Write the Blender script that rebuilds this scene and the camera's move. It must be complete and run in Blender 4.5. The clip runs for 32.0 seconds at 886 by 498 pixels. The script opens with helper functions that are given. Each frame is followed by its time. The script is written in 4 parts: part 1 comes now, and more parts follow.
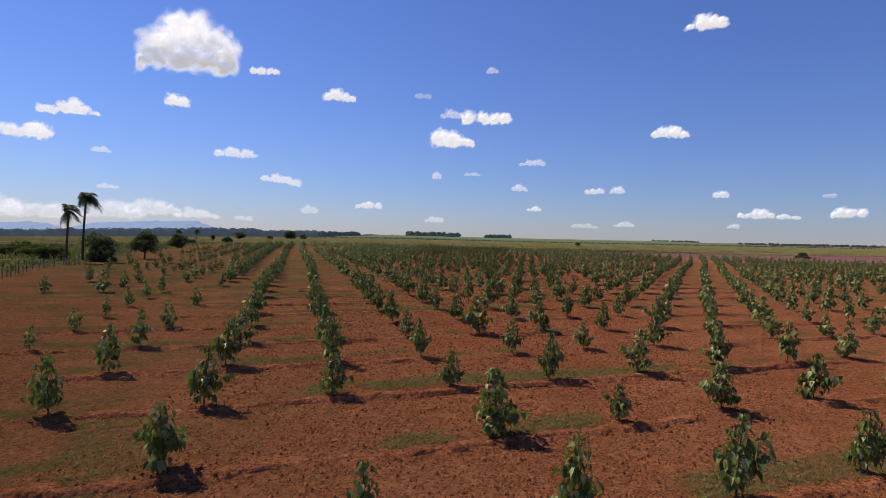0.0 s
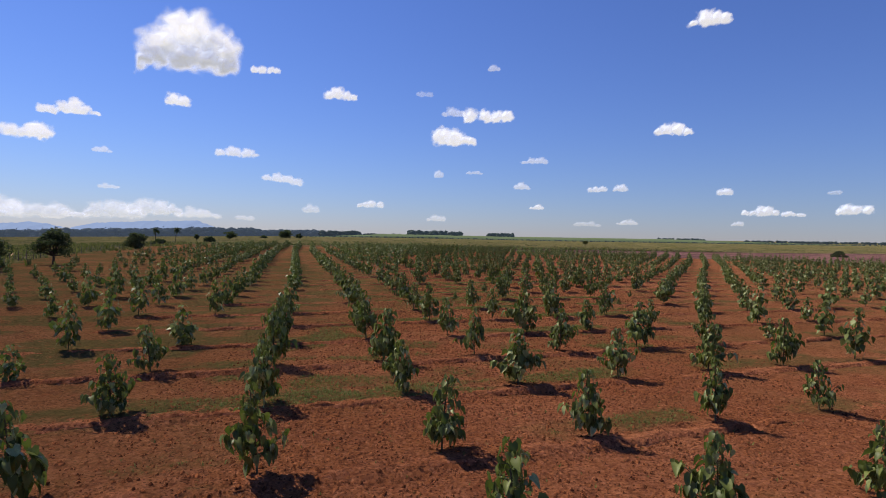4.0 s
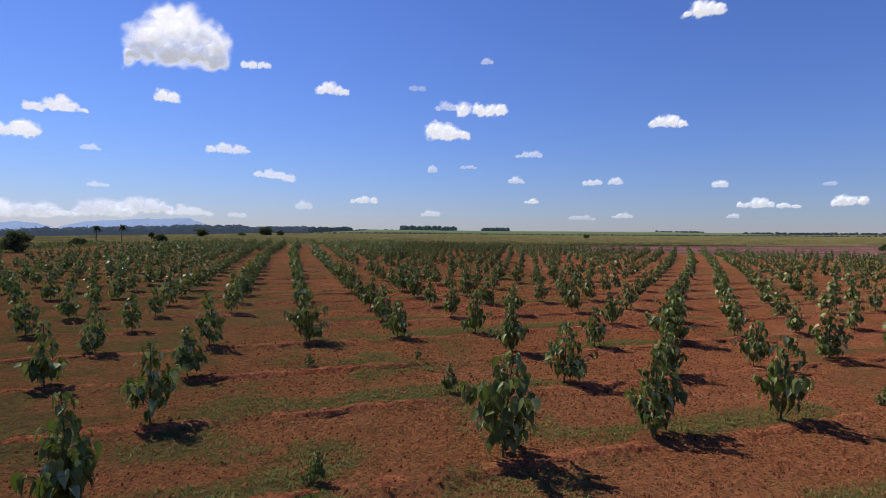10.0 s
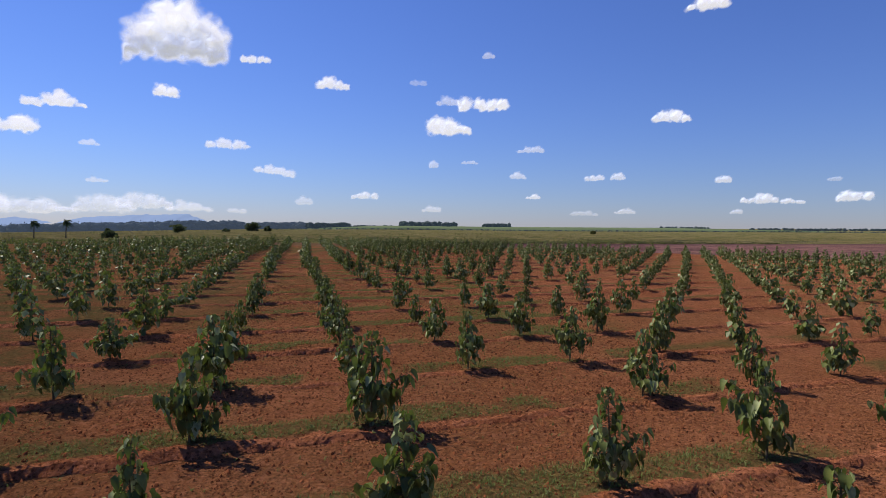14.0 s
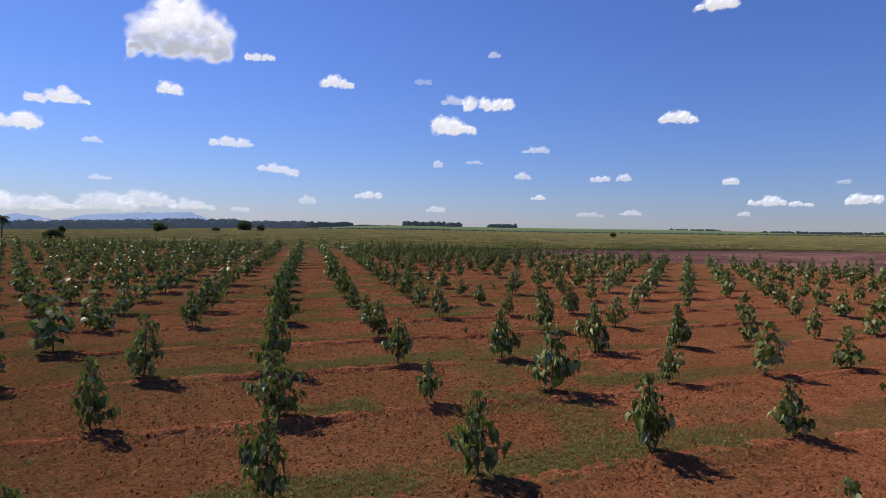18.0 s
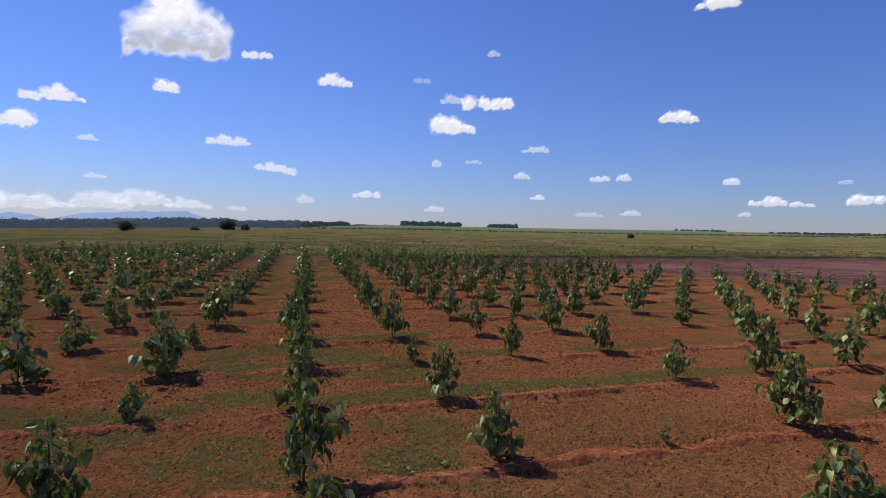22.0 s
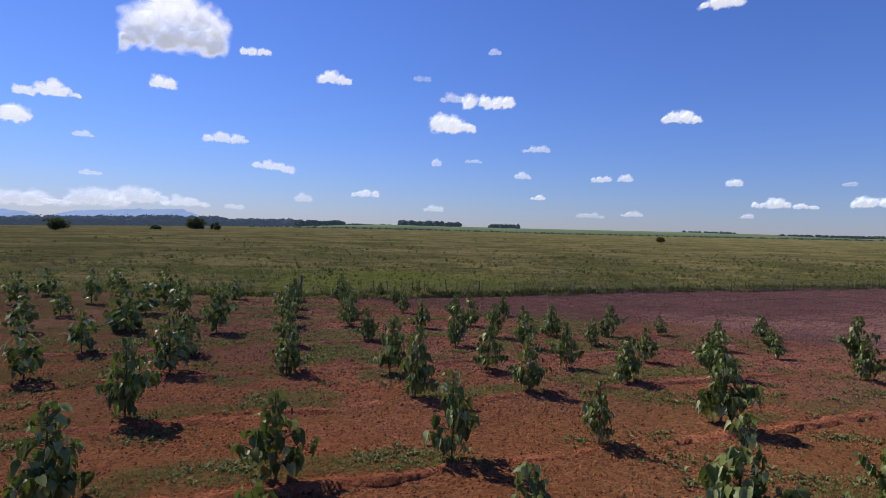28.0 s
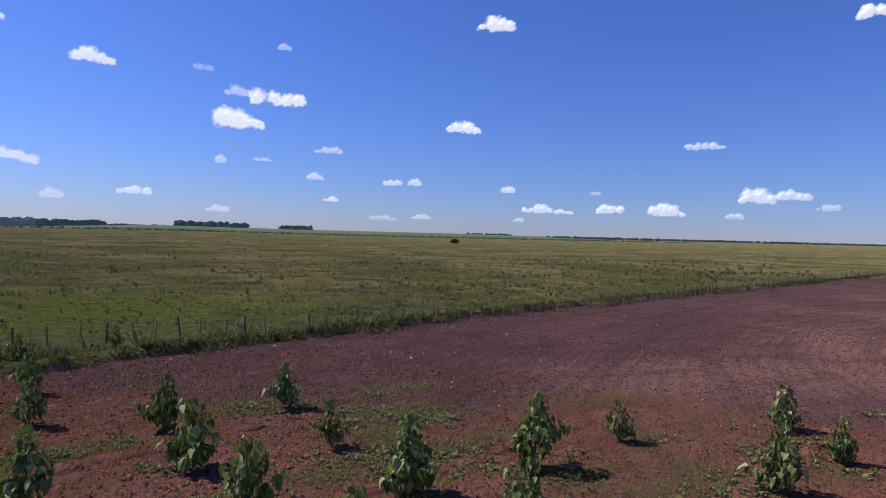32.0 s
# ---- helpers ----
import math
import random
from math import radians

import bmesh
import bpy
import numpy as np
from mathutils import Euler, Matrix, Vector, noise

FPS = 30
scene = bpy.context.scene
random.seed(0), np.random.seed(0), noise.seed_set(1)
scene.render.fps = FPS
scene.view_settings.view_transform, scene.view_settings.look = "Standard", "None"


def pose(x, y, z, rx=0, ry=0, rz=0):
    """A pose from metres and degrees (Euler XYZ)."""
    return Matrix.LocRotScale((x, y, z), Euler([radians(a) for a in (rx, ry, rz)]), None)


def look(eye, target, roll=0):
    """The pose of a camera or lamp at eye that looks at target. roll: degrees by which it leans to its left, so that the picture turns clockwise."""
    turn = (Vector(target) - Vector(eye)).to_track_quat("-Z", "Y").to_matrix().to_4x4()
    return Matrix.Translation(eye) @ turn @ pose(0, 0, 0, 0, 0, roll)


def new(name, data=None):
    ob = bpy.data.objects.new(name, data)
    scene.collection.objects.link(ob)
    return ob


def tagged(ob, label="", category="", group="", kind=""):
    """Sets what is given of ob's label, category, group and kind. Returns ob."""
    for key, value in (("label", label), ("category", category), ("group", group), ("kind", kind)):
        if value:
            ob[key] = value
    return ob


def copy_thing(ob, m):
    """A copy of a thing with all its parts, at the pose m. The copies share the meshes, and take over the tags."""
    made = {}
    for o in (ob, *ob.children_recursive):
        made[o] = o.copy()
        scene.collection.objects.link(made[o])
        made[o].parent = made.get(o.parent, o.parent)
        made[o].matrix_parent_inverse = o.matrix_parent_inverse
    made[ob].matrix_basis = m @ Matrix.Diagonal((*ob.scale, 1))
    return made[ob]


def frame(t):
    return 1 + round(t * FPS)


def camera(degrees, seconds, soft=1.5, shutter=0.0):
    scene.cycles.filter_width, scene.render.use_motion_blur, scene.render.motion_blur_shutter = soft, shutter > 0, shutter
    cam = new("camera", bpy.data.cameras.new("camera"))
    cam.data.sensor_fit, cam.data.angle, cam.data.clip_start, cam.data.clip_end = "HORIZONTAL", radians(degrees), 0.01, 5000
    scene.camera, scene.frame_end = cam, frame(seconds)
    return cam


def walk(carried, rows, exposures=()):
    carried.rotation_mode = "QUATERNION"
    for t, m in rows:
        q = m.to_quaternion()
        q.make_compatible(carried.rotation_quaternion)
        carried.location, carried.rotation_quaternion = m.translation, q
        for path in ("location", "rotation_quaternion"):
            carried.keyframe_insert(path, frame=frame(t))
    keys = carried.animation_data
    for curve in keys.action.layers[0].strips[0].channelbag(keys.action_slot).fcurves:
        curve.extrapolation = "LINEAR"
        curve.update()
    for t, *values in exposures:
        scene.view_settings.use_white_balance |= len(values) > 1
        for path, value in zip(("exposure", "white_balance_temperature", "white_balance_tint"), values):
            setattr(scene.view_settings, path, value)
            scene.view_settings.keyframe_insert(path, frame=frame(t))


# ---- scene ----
# ---------------------------------------------------------------- camera
cam = camera(76.19, 32.0, soft=0.6)
PATH = [
    (0.0, 0.00, 0.00, 5.03, 0.00, -1.23, 1.56),
    (0.5, 0.20, 2.58, 4.94, 0.04, -1.32, 1.48),
    (1.0, 0.40, 5.30, 4.89, 0.11, -1.31, 1.37),
    (1.5, 0.57, 8.03, 4.87, 0.22, -1.39, 1.24),
    (2.0, 0.68, 10.82, 4.91, 0.38, -1.35, 1.17),
    (2.5, 0.75, 13.56, 4.93, 0.49, -1.35, 1.18),
    (3.0, 0.78, 16.23, 4.92, 0.48, -1.34, 1.23),
    (3.5, 0.80, 18.84, 4.89, 0.38, -1.34, 1.28),
    (4.0, 0.82, 21.41, 4.87, 0.23, -1.35, 1.32),
    (4.5, 0.86, 23.95, 4.87, 0.09, -1.38, 1.32),
    (5.0, 0.96, 26.47, 4.91, -0.01, -1.42, 1.27),
    (5.5, 1.09, 28.97, 5.00, -0.06, -1.46, 1.19),
    (6.0, 1.22, 31.51, 5.10, -0.11, -1.40, 1.05),
    (6.5, 1.39, 33.96, 5.10, -0.15, -1.45, 0.85),
    (7.0, 1.63, 36.47, 5.05, -0.26, -1.50, 0.69),
    (7.5, 1.94, 39.02, 4.96, -0.29, -1.57, 0.64),
    (8.0, 2.28, 41.65, 4.89, -0.21, -1.58, 0.65),
    (8.5, 2.65, 44.38, 4.83, -0.09, -1.62, 0.69),
    (9.0, 3.03, 47.27, 4.82, -0.12, -1.68, 0.72),
    (9.5, 3.46, 50.29, 4.83, -0.19, -1.75, 0.73),
    (10.0, 3.94, 53.42, 4.85, -0.28, -1.83, 0.71),
    (10.5, 4.48, 56.65, 4.85, -0.37, -1.89, 0.65),
    (11.0, 5.06, 59.98, 4.84, -0.43, -1.94, 0.58),
    (11.5, 5.64, 63.40, 4.83, -0.38, -2.02, 0.53),
    (12.0, 6.21, 66.91, 4.83, -0.33, -2.07, 0.52),
    (12.5, 6.71, 70.49, 4.85, -0.30, -2.10, 0.54),
    (13.0, 7.11, 74.12, 4.85, -0.25, -2.16, 0.55),
    (13.5, 7.40, 77.74, 4.82, -0.24, -2.26, 0.60),
    (14.0, 7.61, 81.47, 4.86, -0.13, -2.25, 0.70),
    (14.5, 7.71, 85.21, 4.90, -0.14, -2.28, 0.81),
    (15.0, 7.69, 89.00, 4.96, -0.11, -2.28, 0.92),
    (15.5, 7.57, 92.85, 5.03, -0.05, -2.27, 1.04),
    (16.0, 7.36, 96.78, 5.08, 0.02, -2.24, 1.13),
    (16.5, 7.08, 100.81, 5.12, 0.09, -2.21, 1.20),
    (17.0, 6.72, 104.94, 5.13, 0.16, -2.19, 1.23),
    (17.5, 6.33, 109.19, 5.10, 0.23, -2.22, 1.22),
    (18.0, 5.93, 113.52, 5.05, 0.23, -2.24, 1.17),
    (18.5, 5.58, 117.89, 4.98, 0.22, -2.26, 1.15),
    (19.0, 5.30, 122.28, 4.95, 0.21, -2.20, 1.17),
    (19.5, 5.11, 126.54, 4.92, 0.19, -2.24, 1.18),
    (20.0, 4.96, 130.79, 4.97, 0.17, -2.19, 1.17),
    (20.5, 4.87, 134.97, 5.04, 0.11, -2.18, 1.21),
    (21.0, 4.83, 139.13, 5.10, 0.10, -2.19, 1.29),
    (21.5, 4.76, 143.25, 5.10, 0.06, -2.24, 1.33),
    (22.0, 4.63, 147.34, 5.07, 0.07, -2.25, 1.31),
    (22.5, 4.49, 151.41, 5.01, 0.07, -2.27, 1.31),
    (23.0, 4.37, 155.45, 4.97, 0.15, -2.22, 1.34),
    (23.5, 4.28, 159.43, 4.92, 0.13, -2.22, 1.39),
    (24.0, 4.22, 163.41, 4.86, 0.12, -2.23, 1.42),
    (24.5, 4.27, 167.38, 4.80, 0.03, -2.24, 1.45),
    (25.0, 4.34, 171.41, 4.84, 0.04, -2.15, 1.51),
    (25.5, 4.46, 175.45, 4.89, 0.02, -2.18, 1.56),
    (26.0, 4.61, 179.53, 4.99, 0.02, -2.18, 1.63),
    (26.5, 4.79, 183.62, 5.12, 0.03, -2.18, 1.70),
    (27.0, 5.00, 187.72, 5.26, 0.04, -2.18, 1.75),
    (27.5, 5.21, 191.81, 5.40, 0.04, -2.21, 1.76),
    (28.0, 5.42, 195.75, 5.39, 0.01, -2.27, 1.70),
    (28.5, 5.70, 199.38, 5.41, -0.01, -2.27, 1.60),
    (29.0, 6.03, 202.92, 5.40, -0.05, -2.28, 1.54),
    (29.5, 6.25, 206.00, 5.33, -0.03, -2.32, 1.42),
    (30.0, 6.53, 208.64, 5.44, -3.76, -2.09, 1.21),
    (30.5, 6.71, 210.76, 5.54, -9.14, -1.88, 1.64),
    (31.0, 6.95, 212.31, 5.51, -14.21, -1.73, 1.61),
    (31.5, 7.30, 213.26, 5.33, -17.22, -1.65, 1.60),
    (32.0, 7.66, 213.79, 5.08, -20.71, -1.45, 1.84),
]
walk(cam, [(t, pose(x, y, z, 90 + p, 0, w) @ pose(0, 0, 0, 0, 0, r)) for t, x, y, z, w, p, r in PATH],
     exposures=[(0.0, 0.13, 7050, 10), (10.0, 0.13, 6620, 10), (19.0, 0.12, 6680, 10), (25.0, 0.13, 6400, 11), (29.0, 0.12, 6200, 12), (32.0, 0.12, 5980, 14)])

# ---------------------------------------------------------------- light
world = bpy.data.worlds.new("sky")
scene.world = world
world.use_nodes = True
wn = world.node_tree
sky = wn.nodes.new("ShaderNodeTexSky")
sky.sky_type = 'NISHITA'
sky.sun_disc = False
sky.sun_elevation, sky.sun_rotation = radians(47), radians(-56)
sky.air_density, sky.dust_density, sky.ozone_density = 1.3, 0.0, 4.5
tone = wn.nodes.new("ShaderNodeHueSaturation")
tone.inputs["Saturation"].default_value = 1.0
clear = wn.nodes.new("ShaderNodeMix")
clear.data_type, clear.blend_type = 'RGBA', 'MULTIPLY'
clear.inputs[0].default_value = 1.0
clear.inputs[7].default_value = (0.83, 1.03, 1.88, 1)
wn.links.new(sky.outputs[0], clear.inputs[6])
wn.links.new(clear.outputs[2], tone.inputs["Color"])
wn.links.new(tone.outputs[0], wn.nodes["Background"].inputs[0])
wn.nodes["Background"].inputs[1].default_value = 0.055

sun = new("sun", bpy.data.lights.new("sun", "SUN"))
sun.data.energy, sun.data.angle, sun.data.color = 5.0, radians(0.5), (1.0, 0.945, 0.83)
sun.matrix_world = look((-56.5, 38.0, 73.0), (0, 0, 0))

# ---------------------------------------------------------------- materials
class Mat:
    """A node material with a few short helpers."""

    def __init__(self, name, rough=0.8, spec=0.3):
        self.m = bpy.data.materials.new(name)
        self.m.use_nodes = True
        self.nt = self.m.node_tree
        self.b = self.nt.nodes["Principled BSDF"]
        self.b.inputs["Roughness"].default_value = rough
        self.b.inputs["Specular IOR Level"].default_value = spec
        self.coord = self.nt.nodes.new("ShaderNodeTexCoord").outputs["Object"]

    def put(self, socket, value):
        if isinstance(value, bpy.types.NodeSocket):
            self.nt.links.new(value, socket)
        elif isinstance(value, tuple):
            socket.default_value = (*value, 1) if len(value) == 3 and len(socket.default_value) == 4 else value
        else:
            socket.default_value = value

    def noise(self, scale, detail=4, rough=0.6, vec=None, stretch=None):
        n = self.nt.nodes.new("ShaderNodeTexNoise")
        n.inputs["Scale"].default_value, n.inputs["Detail"].default_value = scale, detail
        n.inputs["Roughness"].default_value = rough
        v = vec or self.coord
        if stretch:
            mp = self.nt.nodes.new("ShaderNodeMapping")
            mp.inputs["Scale"].default_value, mp.inputs["Rotation"].default_value = stretch[:3], (0, 0, stretch[3])
            self.nt.links.new(v, mp.inputs[0])
            v = mp.outputs[0]
        self.nt.links.new(v, n.inputs["Vector"])
        return n.outputs["Fac"]

    def voronoi(self, scale):
        n = self.nt.nodes.new("ShaderNodeTexVoronoi")
        n.inputs["Scale"].default_value = scale
        self.nt.links.new(self.coord, n.inputs["Vector"])
        return n.outputs["Distance"]

    def ramp(self, fac, lo, hi):
        n = self.nt.nodes.new("ShaderNodeMapRange")
        n.interpolation_type = 'SMOOTHSTEP'
        self.put(n.inputs[0], fac)
        n.inputs[1].default_value, n.inputs[2].default_value = lo, hi
        return n.outputs[0]

    def mix(self, fac, a, b):
        n = self.nt.nodes.new("ShaderNodeMix")
        n.data_type = 'RGBA'
        self.put(n.inputs[0], fac)
        self.put(n.inputs[6], a)
        self.put(n.inputs[7], b)
        return n.outputs[2]

    def math(self, op, a, b=0.0):
        n = self.nt.nodes.new("ShaderNodeMath")
        n.operation = op
        self.put(n.inputs[0], a)
        self.put(n.inputs[1], b)
        return n.outputs[0]

    def attr(self, name):
        n = self.nt.nodes.new("ShaderNodeAttribute")
        n.attribute_name = name
        return n.outputs["Fac"]

    def island(self):
        return self.nt.nodes.new("ShaderNodeNewGeometry").outputs["Random Per Island"]

    def each(self):
        return self.nt.nodes.new("ShaderNodeObjectInfo").outputs["Random"]

    def bump(self, height, dist, strength=1.0, base=None):
        n = self.nt.nodes.new("ShaderNodeBump")
        n.inputs["Strength"].default_value, n.inputs["Distance"].default_value = strength, dist
        self.nt.links.new(height, n.inputs["Height"])
        if base:
            self.nt.links.new(base, n.inputs["Normal"])
        self.nt.links.new(n.outputs[0], self.b.inputs["Normal"])
        return n.outputs[0]

    def color(self, c):
        self.put(self.b.inputs["Base Color"], c)
        return self.m


def soil_like(mat):
    """Red lateritic soil: clods, crumbs and darker patches, clod shadows painted as dark pits."""
    big = mat.ramp(mat.noise(0.16, 3), 0.35, 0.7)
    mid = mat.ramp(mat.noise(1.1, 5), 0.3, 0.7)
    fine = mat.ramp(mat.noise(3.4, 7, 0.72), 0.48, 0.70)
    red = mat.mix(big, (0.472, 0.163, 0.067), (0.600, 0.224, 0.104))
    red = mat.mix(mid, mat.mix(0.45, red, (0.29, 0.090, 0.048)), red)
    cell = mat.nt.nodes.new("ShaderNodeTexVoronoi")
    cell.inputs["Scale"].default_value = 12.0
    mat.nt.links.new(mat.coord, cell.inputs["Vector"])
    lump = mat.nt.nodes.new("ShaderNodeSeparateColor")
    mat.nt.links.new(cell.outputs["Color"], lump.inputs[0])
    red = mat.mix(mat.math('MULTIPLY', mat.ramp(lump.outputs[0], 0.35, 0.9), 0.5), red, (0.63, 0.247, 0.131))
    red = mat.mix(mat.math('MULTIPLY', mat.ramp(lump.outputs[1], 0.6, 0.9), 0.40), red, (0.11, 0.036, 0.020))
    grit = mat.ramp(mat.noise(8.0, 6, 0.72), 0.53, 0.64)
    red = mat.mix(mat.math('MULTIPLY', fine, 0.5), red, (0.20, 0.060, 0.030))
    red = mat.mix(mat.math('MULTIPLY', mat.ramp(mat.noise(19.0, 4, 0.7), 0.54, 0.64), 0.45), red, (0.120, 0.038, 0.022))
    # Small shadows between clods, painted into the soil colour as dark spots.
    clod_shade = mat.math('MULTIPLY', mat.ramp(cell.outputs["Distance"], 0.42, 0.22), mat.ramp(lump.outputs[2], 0.45, 0.6))
    red = mat.mix(mat.math('MULTIPLY', clod_shade, 0.7), red, (0.075, 0.024, 0.015))
    return mat.mix(mat.math('MULTIPLY', grit, 0.45), red, (0.085, 0.028, 0.017))


def make_ground_material():
    mat = Mat("field_ground", 1.0, 0.0)
    mat.b.inputs["Diffuse Roughness"].default_value = 0.6
    red = soil_like(mat)
    plough = mat.ramp(mat.math('ADD', mat.attr("plough"), mat.math('MULTIPLY', mat.math('SUBTRACT', mat.noise(0.12, 4), 0.5), 0.25)), 0.08, 0.92)
    track = mat.noise(0.55, 4, 0.6, stretch=(0.25, 2.2, 1.0, 0.9))
    dark = mat.mix(mat.ramp(mat.noise(0.09, 3), 0.35, 0.65), (0.240, 0.124, 0.116), (0.440, 0.222, 0.182))
    dark = mat.mix(mat.math('MULTIPLY', mat.ramp(track, 0.45, 0.7), 0.5), dark, (0.105, 0.054, 0.050))
    dark = mat.mix(mat.math('MULTIPLY', mat.attr("damp"), 0.75), dark, mat.mix(mat.ramp(mat.noise(0.7, 5), 0.35, 0.65), (0.120, 0.068, 0.072), (0.205, 0.112, 0.108)))
    turn = mat.nt.nodes.new("ShaderNodeMapping")
    turn.vector_type = 'TEXTURE'
    turn.inputs["Location"].default_value, turn.inputs["Rotation"].default_value = (52, 228, 0), (0, 0, 0.3)
    turn.inputs["Scale"].default_value = (2.2, 1.0, 1.0)
    mat.nt.links.new(mat.coord, turn.inputs[0])

    def rings(scale, wobble):
        n = mat.nt.nodes.new("ShaderNodeTexWave")
        n.wave_type, n.rings_direction = 'RINGS', 'Z'
        n.inputs["Scale"].default_value, n.inputs["Distortion"].default_value = scale, wobble
        n.inputs["Detail"].default_value, n.inputs["Detail Scale"].default_value = 3.0, 0.6
        mat.nt.links.new(turn.outputs[0], n.inputs["Vector"])
        return n.outputs["Fac"]

    harrow, wheels = rings(0.62, 6.0), rings(0.11, 7.0)
    dark = mat.mix(mat.math('MULTIPLY', mat.ramp(wheels, 0.75, 0.98), 0.22), dark, (0.085, 0.044, 0.044))
    dark = mat.mix(mat.math('MULTIPLY', mat.ramp(harrow, 0.6, 0.9), 0.2), dark, (0.085, 0.044, 0.042))
    dark = mat.mix(mat.math('MULTIPLY', mat.ramp(mat.noise(7.0, 6, 0.8), 0.50, 0.58), 0.6), dark, (0.062, 0.032, 0.031))
    red = mat.mix(plough, red, dark)
    weed = mat.math('MULTIPLY', mat.attr("weed"), mat.ramp(mat.noise(2.6, 5, 0.7), 0.25, 0.5))
    green = mat.mix(mat.ramp(mat.noise(5.0, 4), 0.3, 0.7), (0.112, 0.106, 0.036), (0.190, 0.162, 0.062))
    col = mat.mix(mat.math('MULTIPLY', weed, 0.85), red, green)
    grass = mat.attr("grass")
    g1 = mat.mix(mat.ramp(mat.noise(0.05, 5, 0.65), 0.40, 0.60), (0.128, 0.128, 0.036), (0.300, 0.236, 0.090))
    g2 = mat.mix(mat.ramp(mat.noise(0.3, 6, 0.65, stretch=(0.7, 1.2, 1, -0.35)), 0.46, 0.68), g1, (0.072, 0.070, 0.031))
    g3 = mat.mix(mat.ramp(mat.noise(1.9, 6, 0.75), 0.48, 0.66), g2, (0.265, 0.222, 0.128))
    brown = mat.mix(mat.ramp(mat.noise(1.4, 6, 0.75), 0.40, 0.62), (0.085, 0.066, 0.046), (0.205, 0.160, 0.108))
    g3 = mat.mix(mat.math('MULTIPLY', mat.ramp(mat.noise(0.09, 5, 0.7, stretch=(0.6, 1.6, 1, 0.1)), 0.52, 0.66), 0.7), g3, brown)
    fresh = mat.mix(mat.ramp(mat.noise(2.2, 6, 0.75), 0.38, 0.64), (0.118, 0.142, 0.026), (0.245, 0.246, 0.064))
    g3 = mat.mix(mat.math('MULTIPLY', mat.attr("lush"), 0.85), g3, fresh)
    gm = mat.ramp(mat.math('ADD', grass, mat.math('MULTIPLY', mat.math('SUBTRACT', mat.noise(1.2, 5), 0.5), 0.9)), 0.4, 0.6)
    col = mat.mix(gm, col, g3)
    crumbs = mat.math('ADD', mat.math('MULTIPLY', mat.noise(4.6, 8, 0.85), 1.3), mat.math('MULTIPLY', mat.voronoi(11.0), -0.45))
    crumbs = mat.math('ADD', crumbs, mat.math('MULTIPLY', plough, mat.math('ADD', mat.math('MULTIPLY', mat.noise(9.0, 4, 0.8), 0.5), mat.math('ADD', mat.math('MULTIPLY', harrow, 0.12), mat.math('MULTIPLY', wheels, 0.12)))))
    crumbs = mat.math('ADD', crumbs, mat.math('MULTIPLY', gm, mat.math('MULTIPLY', mat.noise(1.1, 6, 0.7), 1.6)))
    mat.bump(crumbs, 0.27, 1.0)
    return mat.color(col)


def make_leaf_material(name, dark, light, pale, rough=0.42, sheen=0.05, pale_from=0.86):
    mat = Mat(name, rough, sheen)
    r = mat.math('FRACT', mat.math('ADD', mat.island(), mat.each()))
    c = mat.mix(r, dark, light)
    c = mat.mix(mat.ramp(r, pale_from, min(pale_from + 0.15, 0.99)), c, pale)
    c = mat.mix(mat.math('MULTIPLY', mat.ramp(mat.noise(14.0, 3), 0.35, 0.7), 0.35), c, dark)
    mat.color(c)
    tr = mat.nt.nodes.new("ShaderNodeBsdfTranslucent")
    mat.put(tr.inputs[0], mat.mix(0.5, c, (0.16, 0.24, 0.03)))
    mx = mat.nt.nodes.new("ShaderNodeMixShader")
    mx.inputs[0].default_value = 0.22
    mat.nt.links.new(mat.b.outputs[0], mx.inputs[1])
    mat.nt.links.new(tr.outputs[0], mx.inputs[2])
    mat.nt.links.new(mx.outputs[0], mat.nt.nodes["Material Output"].inputs["Surface"])
    return mat.m


def make_plain(name, a, b, scale, rough=0.85, dist=0.01):
    mat = Mat(name, rough, 0.2)
    n = mat.noise(scale, 5)
    mat.bump(n, dist, 0.7)
    return mat.color(mat.mix(mat.ramp(n, 0.3, 0.7), mat.mix(mat.each(), a, b), b))


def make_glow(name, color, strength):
    """Far backdrop: part diffuse, part emission that stands in for airlight in the haze."""
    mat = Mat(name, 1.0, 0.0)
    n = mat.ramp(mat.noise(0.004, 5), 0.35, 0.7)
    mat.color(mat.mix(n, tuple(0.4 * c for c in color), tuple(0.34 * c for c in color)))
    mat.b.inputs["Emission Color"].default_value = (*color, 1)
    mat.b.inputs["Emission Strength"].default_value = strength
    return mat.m


